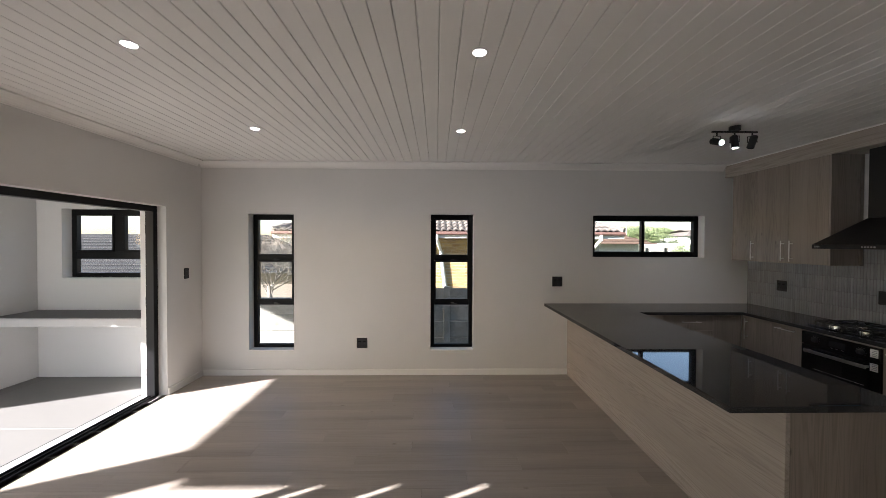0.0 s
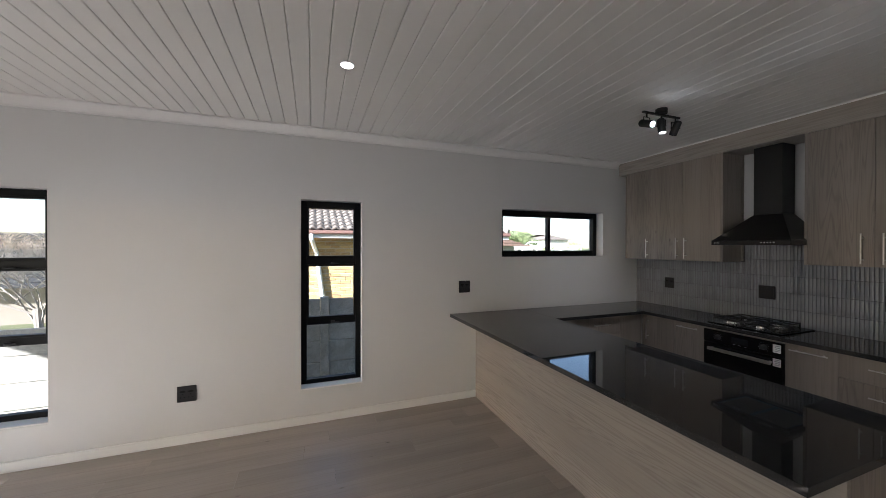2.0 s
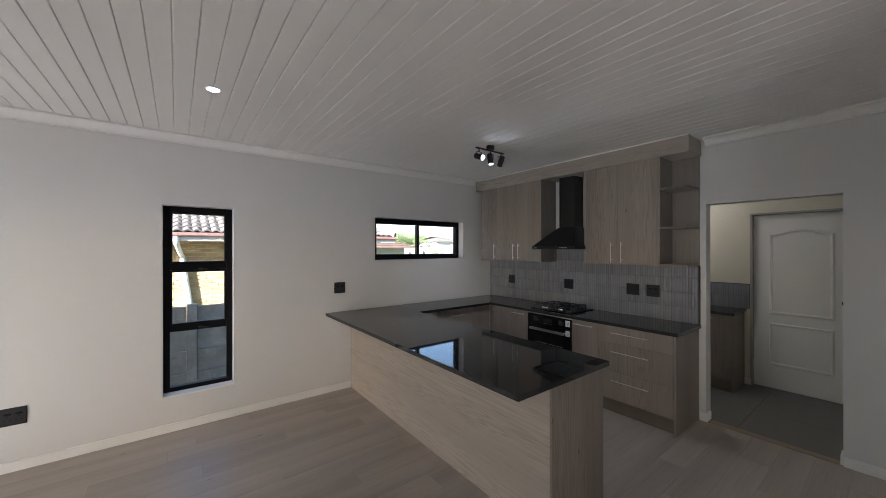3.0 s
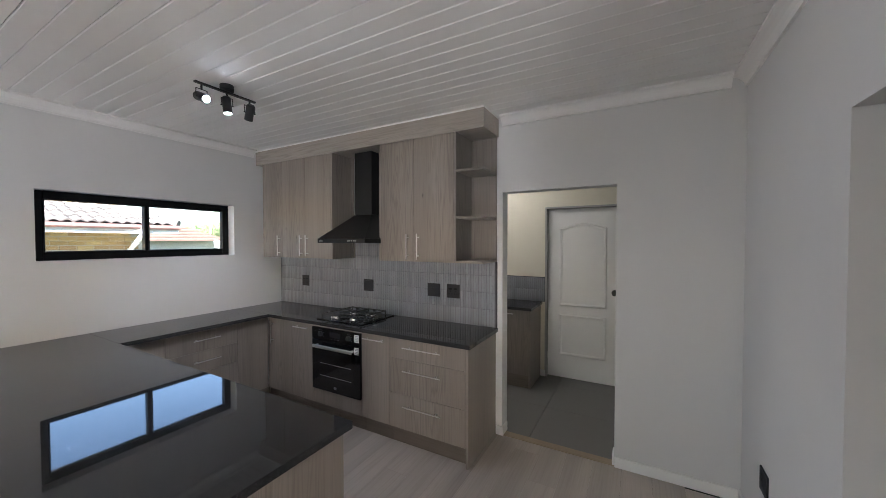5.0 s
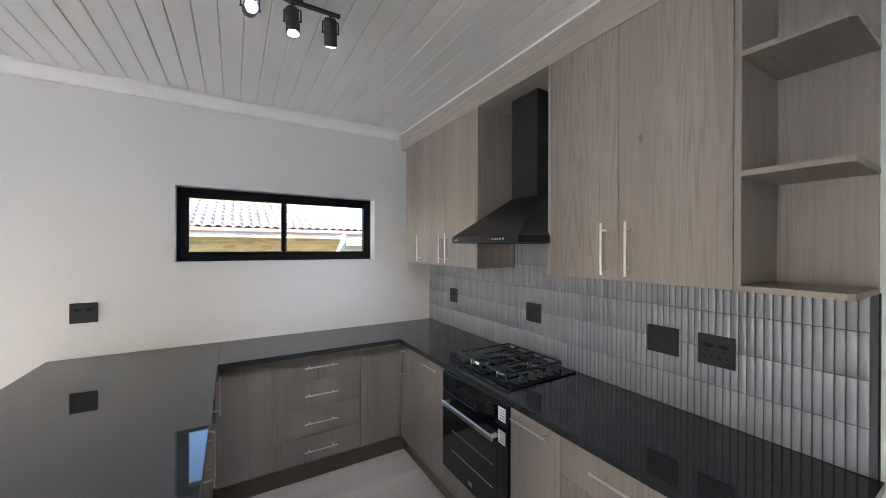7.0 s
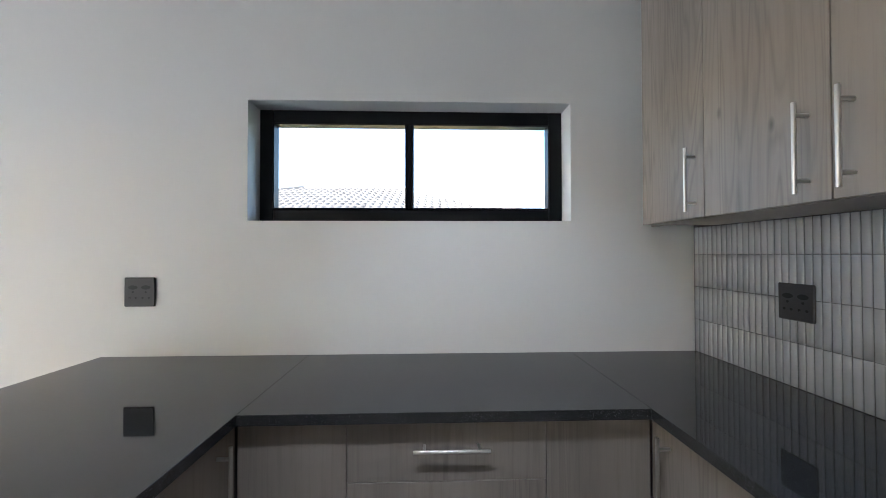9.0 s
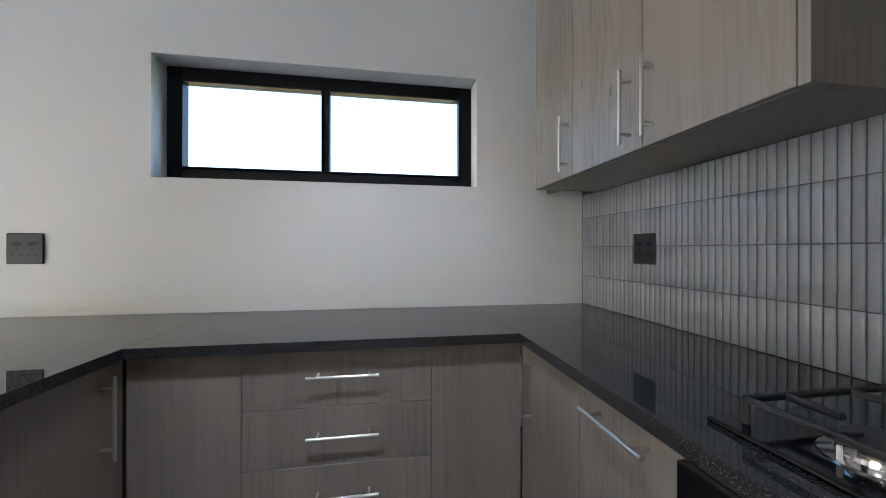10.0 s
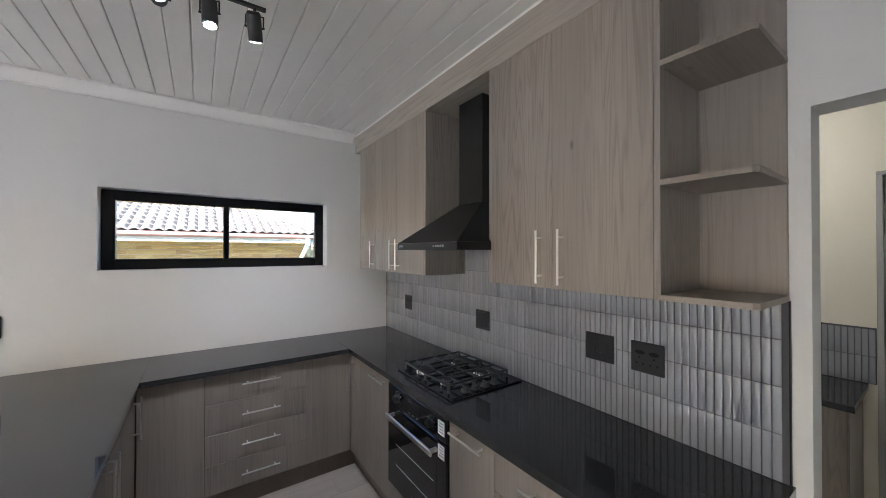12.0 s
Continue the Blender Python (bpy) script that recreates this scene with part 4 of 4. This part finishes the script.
box_part("top", plaster("dark_cement_top", (0.13, 0.13, 0.13), 0.1), t, (-4.648, 3.945, 0.791, -2.973, NY - 0.002, 0.800), 0.002)

# ---- outdoors ----
GRASS_SOIL = plaster("grassy_soil", (0.075, 0.085, 0.035), 0.6)
bm = bmesh.new()
vs = [bm.verts.new(p) for p in ((-400, -300, -0.30), (400, -300, -0.30), (400, 500, -0.30), (-400, 500, -0.30))]
bm.faces.new(vs)
structure("ground", bm, GRASS_SOIL, "rough grass and soil round the house", "ground")
CONCRETE = plaster("precast_concrete", (0.36, 0.35, 0.33), 0.7)
_v = coords(CONCRETE, (1, 1, 1), 4.0)
base(CONCRETE, mix(CONCRETE, 1.0, ramp(CONCRETE, noise_tex(CONCRETE, _v, 3.0, 5, 0.65), [(0.3, (0.24, 0.225, 0.19)), (0.7, (0.44, 0.415, 0.37))]), ramp(CONCRETE, noise_tex(CONCRETE, _v, 26.0, 4), [(0.3, (0.8, 0.8, 0.8)), (0.6, (1.0, 1.0, 1.0))]), "MULTIPLY"))
fence = thing("fence", (0, 6.15, -0.30), "precast concrete panel fence", "fence")
FY, FT = 6.15, 0.845
FDROP = -1.0                       # west of this the fence stands a step lower
POSTS = (-7.93, -6.43, -4.93, -3.43, -1.93, -0.80, 0.32, 1.82, 3.32, 4.82, 6.32)
rnd = random.Random(4)
for fx, gx in zip(POSTS, POSTS[1:] + (7.82,)):
    bm = bmesh.new()
    drop = 0.17 if fx < FDROP else 0.0
    box(bm, fx - 0.055, FY - 0.05, -0.30, fx + 0.055, FY + 0.05, FT + 0.03 - drop, 0.006)
    part("post", bm, CONCRETE, fence)
    for k in range(4):
        z0 = -0.30 - drop + 0.2875 * k
        bm = bmesh.new()
        box(bm, fx + 0.057, FY - 0.018 + rnd.uniform(-0.003, 0.003), z0 + 0.003, gx - 0.057, FY + 0.022, z0 + 0.2845, 0.006)
        part("panel", bm, CONCRETE, fence)

BRICKS = material("yellow_face_brick", (0.36, 0.24, 0.10), 0.85)
_info, _geo = node(BRICKS, "ShaderNodeObjectInfo"), node(BRICKS, "ShaderNodeNewGeometry")
_add = node(BRICKS, "ShaderNodeMath")
_add.operation = "ADD"
link(BRICKS, _info.outputs["Random"], _add.inputs[0])
link(BRICKS, _geo.outputs["Random Per Island"], _add.inputs[1])
_fr = node(BRICKS, "ShaderNodeMath")
_fr.operation = "FRACT"
link(BRICKS, _add.outputs[0], _fr.inputs[0])
base(BRICKS, ramp(BRICKS, _fr.outputs[0], [(0.0, (0.30, 0.19, 0.085)), (0.5, (0.38, 0.26, 0.11)), (1.0, (0.44, 0.32, 0.15))]))
bump(BRICKS, noise_tex(BRICKS, coords(BRICKS, (1, 1, 1), 5.0), 40, 4), 0.5, 0.004)
ROOF_TILE = material("weathered_roof_tile", (0.20, 0.17, 0.15), 0.8)
_info = node(ROOF_TILE, "ShaderNodeObjectInfo")
_c = ramp(ROOF_TILE, _info.outputs["Random"], [(0.0, (0.10, 0.083, 0.072)), (1.0, (0.17, 0.148, 0.132))])
base(ROOF_TILE, mix(ROOF_TILE, 1.0, _c, ramp(ROOF_TILE, noise_tex(ROOF_TILE, coords(ROOF_TILE, (1, 1, 1), 6.0), 9, 4), [(0.3, (0.6, 0.6, 0.6)), (0.7, (1.15, 1.12, 1.08))]), "MULTIPLY"))
MORTAR = plaster("brick_mortar", (0.40, 0.37, 0.32), 0.4)
GUTTER = plaster("faded_red_gutter", (0.17, 0.095, 0.08), 0.05)
WHITE_PAINT = plaster("white_outdoor_paint", (0.74, 0.73, 0.70), 0.1)

HXL, HXR, HYW, EYV, EZV = -3.75, 4.75, 9.95, 9.45, 1.93    # the neighbour's wall, eaves line and its height
RYV, RZV = 13.05, 3.16                                      # ridge
house = thing("house", (0.5, 12, -0.3), "yellow face-brick neighbour house with a tiled hip roof", "house")
box_part("wall", MORTAR, house, (HXL, HYW, -0.30, HXR, 16.0, 1.86))
NWALL = bpy.data.objects["wall"]
bm = bmesh.new()
el, er, eb = HXL - 0.45, HXR + 0.45, 16.6
pts = {k: bm.verts.new(v) for k, v in {"a": (el, EYV, EZV), "b": (er, EYV, EZV), "c": (er, eb, EZV), "d": (el, eb, EZV), "r": (el + 3.4, RYV, RZV), "s": (er - 3.3, RYV, RZV)}.items()}
for f in ("absr", "bcs", "cdrs", "dar", "dcba"):
    bm.faces.new([pts[k] for k in f])
roof = part("roof", bm, ROOF_TILE, house, "grey-brown concrete tile roof")
box_part("soffit", WHITE_PAINT, house, (el + 0.02, EYV + 0.03, EZV - 0.06, er - 0.02, HYW, EZV - 0.035))
bm = bmesh.new()
box(bm, el, EYV - 0.005, EZV - 0.17, er, EYV + 0.018, EZV - 0.03, 0.003)
part("fascia_board", bm, WHITE_PAINT, house, "white fascia board")
bm = bmesh.new()
prism(bm, [(EYV - 0.11, EZV + 0.005), (EYV - 0.105, EZV - 0.055), (EYV - 0.08, EZV - 0.085), (EYV - 0.03, EZV - 0.085), (EYV - 0.006, EZV - 0.055), (EYV - 0.006, EZV + 0.005)], 0, el, er)
part("gutter", bm, GUTTER, house, "faded red gutter")
for px, dx in ((0.15, 0.33), (4.55, -0.12)):
    bm = bmesh.new()
    rod(bm, (px, EYV - 0.06, EZV - 0.08), (px, EYV - 0.06, EZV - 0.22), 0.045, 12)
    rod(bm, (px, EYV - 0.06, EZV - 0.20), (px + dx * 0.3, HYW - 0.07, EZV - 0.50), 0.045, 12)
    rod(bm, (px + dx * 0.3, HYW - 0.07, EZV - 0.48), (px + dx, HYW - 0.07, -0.3), 0.05, 12)
    part("downpipe", bm, WHITE_PAINT, house, "white downpipe", True)
bm = bmesh.new()
for a, b in (("a", "r"), ("b", "s"), ("r", "s")):
    co = {"a": (el, EYV, EZV), "b": (er, EYV, EZV), "r": (el + 3.4, RYV, RZV), "s": (er - 3.3, RYV, RZV)}
    p, q = Vector(co[a]), Vector(co[b])
    n = int((q - p).length / 0.36)
    for k in range(n):
        rod(bm, p.lerp(q, k / n) + Vector((0, 0, 0.03)), p.lerp(q, (k + 1.08) / n) + Vector((0, 0, 0.03)), 0.10, 10, 0.085)
part("ridge_capping", bm, ROOF_TILE, house, "mortared ridge tiles")

far = thing("house", (-7.5, 26, -0.3), "distant white house with a brown tiled roof", "house")
box_part("wall", WHITE_PAINT, far, (-11.0, 24, -0.3, -4, 30, 1.95))
DARK_ROOF = plaster("dark_sheet_roof", (0.014, 0.014, 0.016), 0.2)
BROWN_ROOF = plaster("brown_roof_far_off", (0.115, 0.075, 0.055), 0.5)


def gable_roof(parent, x0, x1, y0, y1, z0, z1, mat, label):
    """A hipped sheet roof with raised seams."""
    bm = bmesh.new()
    ym, inset = (y0 + y1) / 2, (y1 - y0) * 0.45
    v = [bm.verts.new(p) for p in ((x0, y0, z0), (x1, y0, z0), (x1, y1, z0), (x0, y1, z0), (x0 + inset, ym, z1), (x1 - inset, ym, z1))]
    for f in ((0, 1, 5, 4), (1, 2, 5), (2, 3, 4, 5), (3, 0, 4), (3, 2, 1, 0)):
        bm.faces.new([v[i] for i in f])
    n = int((z1 - z0) / 0.11)
    for k in range(n):
        a = k / n
        box(bm, x0 + inset * a, y0 + (ym - y0) * a - 0.03, z0 + (z1 - z0) * a, x1 - inset * a, y0 + (ym - y0) * a + 0.03, z0 + (z1 - z0) * a + 0.05)
    return part("roof", bm, mat, parent, label)


gable_roof(far, -11.6, -3.4, 23.4, 30.6, 1.95, 2.7, BROWN_ROOF, "brown tiled roof")
far = thing("house", (-7, 13, -0.3), "low neighbouring building with a dark sheet roof", "house")
box_part("wall", plaster("mottled_brown_plaster", (0.17, 0.145, 0.115), 0.6), far, (-18.6, 12.4, -0.3, -4.9, 16.5, 0.6))
gable_roof(far, -19, -4.5, 12, 17, 0.6, 1.95, DARK_ROOF, "dark corrugated roof")
far = thing("house", (13, 19, -0.3), "white plastered house behind the neighbour", "house")
box_part("wall", WHITE_PAINT, far, (9.2, 17.5, -0.3, 15, 22, 1.68))
box_part("side_wall", CREAM_WALL, far, (5.5, 15.1, -0.3, 8.9, 17.45, 1.62))
gable_roof(far, 5.0, 9.4, 14.6, 18.2, 1.62, 2.32, BROWN_ROOF, "brown tiled roof")
for k in range(3):
    box_part("cooling_unit", CONCRETE, far, (9.7 + 0.95 * k, 17.1, 1.1, 10.4 + 0.95 * k, 17.5, 1.58), 0.02, "grey cooling unit")
far = thing("house", (26, 40, -0.3), "large white gabled house on the hillside", "house")
box_part("wall", WHITE_PAINT, far, (29, 40, -0.3, 33, 46, 2.6))
gable_roof(far, 28.6, 33.4, 39.5, 46.5, 2.6, 3.4, ROOF_TILE, "brown tiled roof")
pole = thing("street_lamp", (16.5, 30, -0.3), "tall pale lamp pole", "pole")
bm = bmesh.new()
rod(bm, (16.5, 30, -0.3), (16.5, 30, 5.5), 0.08, 10, 0.05)
part("pole", bm, CONCRETE, pole)

BARK = plaster("pale_bark", (0.24, 0.21, 0.18), 0.6)


def bar(bm, p, q, r, r2):
    """A three-sided tapering bar."""
    u = (q - p).orthogonal().normalized()
    v = (q - p).normalized().cross(u)
    ways = [u * math.cos(k * 2.0944) + v * math.sin(k * 2.0944) for k in range(3)]
    lo, hi = [bm.verts.new(p + w * r) for w in ways], [bm.verts.new(q + w * r2) for w in ways]
    for k in range(3):
        bm.faces.new((lo[k], lo[(k + 1) % 3], hi[(k + 1) % 3], hi[k]))
    bm.faces.new(hi)


def limbs(bm, p, way, length, r, depth, rnd):
    """A limb and its twigs, each a short tapering bar."""
    way = way.normalized()
    q = p + way * length
    bar(bm, p, q, r, r * 0.68)
    if depth == 0:
        return
    for k in range(2 if depth < 2 else 3):
        turn = Vector((rnd.uniform(-1, 1), rnd.uniform(-1, 1), rnd.uniform(-0.35, 0.75)))
        limbs(bm, p.lerp(q, rnd.uniform(0.55, 1.0)), way + turn * 0.95, length * rnd.uniform(0.6, 0.85), max(0.0022, r * 0.62), depth - 1, rnd)


t = thing("tree", (-3.35, 7.6, -0.3), "bare leafless tree with pale twigs behind the fence", "tree")
bm = bmesh.new()
rnd = random.Random(11)
rod(bm, (-3.35, 7.6, -0.3), (-3.42, 7.62, 0.7), 0.055, 8, 0.045)
part("trunk", bm, BARK, t, "", True)
bm = bmesh.new()
for w in ((-0.5, 0.1, 0.8), (0.25, -0.1, 1.0), (-0.15, 0.3, 1.1), (0.5, 0.2, 0.7), (-0.8, -0.1, 0.4), (0.9, -0.1, 0.5), (0.7, 0.3, 0.9), (-0.6, -0.2, 0.9)):
    limbs(bm, Vector((-3.42, 7.62, rnd.uniform(0.3, 0.66))), Vector(w), 0.50, 0.017, 6, rnd)
part("branches", bm, BARK, t, "pale bare twigs")

LEAF = material("foliage", (0.07, 0.12, 0.03), 0.7)
_geo = node(LEAF, "ShaderNodeNewGeometry")
base(LEAF, ramp(LEAF, _geo.outputs["Random Per Island"], [(0.0, (0.07, 0.10, 0.035)), (0.6, (0.13, 0.165, 0.06)), (1.0, (0.2, 0.22, 0.10))]))


def crown(bm, centre, size, count, leaf, rnd):
    """Many small tilted leaves in an uneven clump."""
    lobes = [Vector((rnd.uniform(-1, 1) * size[0] * 0.6, rnd.uniform(-1, 1) * size[1] * 0.6, rnd.uniform(-1, 1) * size[2] * 0.6)) for _ in range(7)]
    for _ in range(count):
        lobe = lobes[rnd.randrange(7)]
        d = Vector((rnd.gauss(0, 1), rnd.gauss(0, 1), rnd.gauss(0, 1))).normalized() * rnd.uniform(0.55, 1.0)
        c = Vector(centre) + lobe + Vector((d.x * size[0], d.y * size[1], d.z * size[2])) * 0.45
        a = Vector((rnd.gauss(0, 1), rnd.gauss(0, 1), rnd.gauss(0, 1))).normalized() * leaf
        b = a.orthogonal().normalized() * leaf * 0.6
        bm.faces.new([bm.verts.new(c + a), bm.verts.new(c + b), bm.verts.new(c - a), bm.verts.new(c - b)])


def leafy(name, at, height, size, count, leaf, seed, label):
    t = thing(name, at, label, name)
    r = random.Random(seed)
    bm = bmesh.new()
    rod(bm, at, (at[0], at[1], at[2] + height), 0.12 if name == "tree" else 0.05, 8, 0.05)
    part("trunk", bm, BARK, t, "", True)
    bm = bmesh.new()
    crown(bm, (at[0], at[1], at[2] + height), size, count, leaf, r)
    part("crown", bm, LEAF, t)


leafy("bush", (12.6, 16.2, -0.3), 1.25, (1.3, 1.0, 0.95), 8000, 0.034, 1, "dense green bush beside the white house")
leafy("bush", (15.2, 16.8, -0.3), 1.15, (1.2, 1.0, 0.9), 8000, 0.034, 2, "dense green bush beside the white house")
for k, (tx, ty, h) in enumerate(((20.5, 36, 2.4), (23.5, 38, 2.6), (13, 40, 1.5), (26.5, 41, 2.2), (29, 55, 2.8), (36, 58, 3.4), (9, 44, 1.6), (30, 60, 3.0), (3, 48, 1.6), (19, 52, 2.6), (25, 56, 2.6))):
    leafy("tree", (tx, ty, -0.3), h, (3.2, 2.4, 1.5), 6000, 0.075, 10 + k, "green leafy tree on the far slope")
bm = bmesh.new()
rnd = random.Random(7)
for _ in range(2600):
    gx, gy = rnd.uniform(-1.4, 1.8), rnd.uniform(5.2, 6.1)
    h, b = rnd.uniform(0.03, 0.10), rnd.uniform(0, 6.28)
    c, s = math.cos(b) * 0.006, math.sin(b) * 0.006
    bm.faces.new([bm.verts.new((gx - c, gy - s, -0.3)), bm.verts.new((gx + c, gy + s, -0.3)), bm.verts.new((gx + rnd.uniform(-0.03, 0.03), gy + rnd.uniform(-0.03, 0.03), -0.3 + h))])
tagged(mesh_object("grass", bm, LEAF), "short tufts of grass at the fence", "grass", "", "stuff")

# ---- pieces of floors, walls and roofs ----
def shared_box(name, sx, sy, sz, bevel, mat):
    bm = bmesh.new()
    box(bm, 0, 0, 0, sx, sy, sz, bevel)
    me = bpy.data.meshes.new(name)
    bm.to_mesh(me)
    bm.free()
    me.materials.append(mat)
    return me


def place(name, me, at, parent):
    ob = new(name, me)
    ob.parent = parent
    ob.location = Vector(at) - origin(parent)
    return ob


# floor planks, laid along x
rnd = random.Random(2)
PW, PL = 0.182, 1.22
full = shared_box("plank", PL - 0.0010, PW - 0.0010, 0.0055, 0.0006, PLANK)
cut = {}
y = NY - 0.002 - PW
row = 0
while y > LY - PW:
    x = WX - 0.02 - (0.41 * row % 1.22) - rnd.uniform(0, 0.25)
    hi_x = EX if y > -1.4 else LX
    while x < hi_x:
        a, b = max(x, WX - 0.09), min(x + PL, hi_x)
        if b - a > 0.03:
            key = round(b - a, 3)
            me = full if key > 1.2 else cut.setdefault(key, shared_box("plank", key - 0.0010, PW - 0.0010, 0.0055, 0.0006, PLANK))
            place("plank", me, (a, y, -0.0055), FLOOR)
        x += PL
    y -= PW
    row += 1

# scullery floor tiles
me = shared_box("floor_tile", 0.597, 0.597, 0.01, 0.0015, STONE)
for i in range(4):
    for j in range(6):
        place("floor_tile", me, (4.10 + 0.6 * i, -0.38 + 0.6 * j, -0.0105), SCULLERY_FLOOR)

# splashback: upright finger tiles with rounded faces
bm = bmesh.new()
box(bm, EX - 0.0098, 1.672, CT + 0.0005, EX - 0.0005, NY - 0.0005, UZ0 + 0.2)
splash = structure("splashback", bm, GROUT, "glossy grey upright finger-tile splashback", "splashback")
TW, TH = 0.0241, 0.142


def finger_tile(bm, x, y, z, h):
    """An upright tile with a round face and softly rounded ends."""
    w, g, n = TW - 0.0018, 0.0009, 6
    arc = [(w * u, 0.0030 * bow) for u, bow in ((0, 0), (0.06, 0.5), (0.2, 0.85), (0.5, 1.0), (0.8, 0.85), (0.94, 0.5), (1, 0))]
    levels = ((z + 0.0006, -0.0042, 0.8), (z + 0.0012, -0.0056, 0.97), (z + 0.0026, -0.0060, 1.0), (z + h - 0.0026, -0.0060, 1.0), (z + h - 0.0012, -0.0056, 0.97), (z + h - 0.0006, -0.0042, 0.8))
    rows = [[bm.verts.new((x + d - bow * f, y + g + a, lv)) for a, bow in arc] for lv, d, f in levels]
    for p, q in zip(rows, rows[1:]):
        for i in range(n):
            bm.faces.new((p[i], q[i], q[i + 1], p[i + 1])).smooth = True
    for i in (0, n):
        edge = [row[i] for row in rows]
        foot = [bm.verts.new((x, v.co.y, v.co.z)) for v in edge]
        for k in range(len(edge) - 1):
            bm.faces.new((foot[k], edge[k], edge[k + 1], foot[k + 1])[::1 if i else -1])


def tile_mesh(h):
    bm = bmesh.new()
    finger_tile(bm, 0, 0, 0, h)
    me = bpy.data.meshes.new("tile")
    bm.to_mesh(me)
    bm.free()
    me.materials.append(TILE)
    return me


meshes, rest, rnd = {}, bmesh.new(), random.Random(5)
for c in range(112):
    y = NY - 0.004 - TW * (c + 1)
    top_z = 1.60 if 2.61 < y < 3.19 else UZ0 - 0.001
    for r in range(5):
        z = CT + 0.001 + TH * r
        h = min(TH, top_z - z)
        if h < 0.01:
            continue
        if 2.15 < y < 3.80 and r < 4:
            key = round(h, 3)
            me = meshes.setdefault(key, tile_mesh(key))
            ob = place("tile", me, (EX - 0.0045, y, z), splash)
            ob.rotation_euler = (0, rnd.uniform(-0.003, 0.003), rnd.uniform(-0.006, 0.006))
        else:
            finger_tile(rest, EX - 0.0045 + rnd.uniform(-0.0004, 0.0004), y, z, h)
tagged(mesh_object("tile_field", rest, TILE, splash), "", "", "", "stuff")
bm = bmesh.new()
box(bm, EX - 0.013, 1.668, CT + 0.001, EX - 0.0005, 1.6715, UZ0)
part("edge_trim", bm, BLACK_AL, splash)
bm = bmesh.new()
box(bm, 5.4702, 1.612, CT + 0.001, 5.4795, 3.07, CT + 0.293)
splash2 = structure("splashback_scullery", bm, GROUT, "grey finger-tile splashback of the scullery", "splashback")
rest = bmesh.new()
for c in range(59):
    for r in range(2):
        finger_tile(rest, 5.4755, 1.615 + TW * c, CT + 0.002 + TH * r, TH)
tagged(mesh_object("tile_field", rest, TILE, splash2), "", "", "", "stuff")

# patio floor joints are gaps between screed slabs
PATIO = bpy.data.objects["floor_patio"]
me = shared_box("screed_slab", 1.494, 1.194, 0.012, 0.003, SCREED)
for i in range(3):
    for j in range(6):
        if -2.99 - 1.5 * (i + 1) > -6.6 - 1.0:
            place("screed_slab", me, (-2.985 - 1.5 * (i + 1), NY - 0.45 - 1.2 * (j + 1) + 0.445, -0.0195), PATIO)

# the neighbour's bricks and roof tiles
me = shared_box("brick", 0.222, 0.02, 0.073, 0.003, BRICKS)
rest = bmesh.new()
for r in range(24):
    z = -0.28 + 0.086 * r
    for c in range(37):
        x = HXL + 0.234 * c - (0.117 if r % 2 else 0.0)
        if x < HXL or x + 0.222 > HXR or z > 1.80:
            continue
        if (-1.1 < x < 1.5 and r > 4) or (2.2 < x < 4.0 and r > 19):
            place("brick", me, (x, HYW - 0.012, z), NWALL)
        else:
            box(rest, x, HYW - 0.012, z, x + 0.222, HYW + 0.008, z + 0.073)
tagged(mesh_object("brick_field", rest, BRICKS, NWALL), "", "", "", "stuff").location = -origin(NWALL)


def roof_tile_mesh(w, l):
    bm = bmesh.new()
    n = 16
    low, high = [], []
    for k in range(n + 1):
        u = k / n
        h = 0.040 * (0.5 - 0.5 * math.cos(4 * math.pi * u)) ** 0.8
        low.append(bm.verts.new((w * u, 0, h + 0.032)))
        high.append(bm.verts.new((w * u, l, h)))
    for k in range(n):
        bm.faces.new((low[k], low[k + 1], high[k + 1], high[k])).smooth = True
    base_v = [bm.verts.new((v.co.x, 0, v.co.z - 0.032)) for v in low]
    for k in range(n):
        bm.faces.new((base_v[k], base_v[k + 1], low[k + 1], low[k]))
    me = bpy.data.meshes.new("roof_tile")
    bm.to_mesh(me)
    bm.free()
    me.materials.append(ROOF_TILE)
    return me


slope = math.atan2(RZV - EZV, RYV - EYV)
run = math.hypot(RZV - EZV, RYV - EYV)
TLW, TLL = 0.33, 0.30
me = roof_tile_mesh(TLW * 1.03, TLL * 1.06)
for k in range(int(run / TLL) + 1):
    d = k * TLL
    s = d / run
    lo_x, hi_x = el + 3.4 * s, er - 3.3 * s
    for c in range(int((er - el) / TLW)):
        x = el + TLW * c
        if x + TLW < lo_x + 0.05 or x > hi_x - 0.05 or d + TLL > run + 0.1:
            continue
        ob = place("roof_tile", me, (x, EYV - 0.05 + d * math.cos(slope), EZV + 0.012 + d * math.sin(slope)), roof)
        ob.rotation_euler = (slope - 0.004, 0, 0)
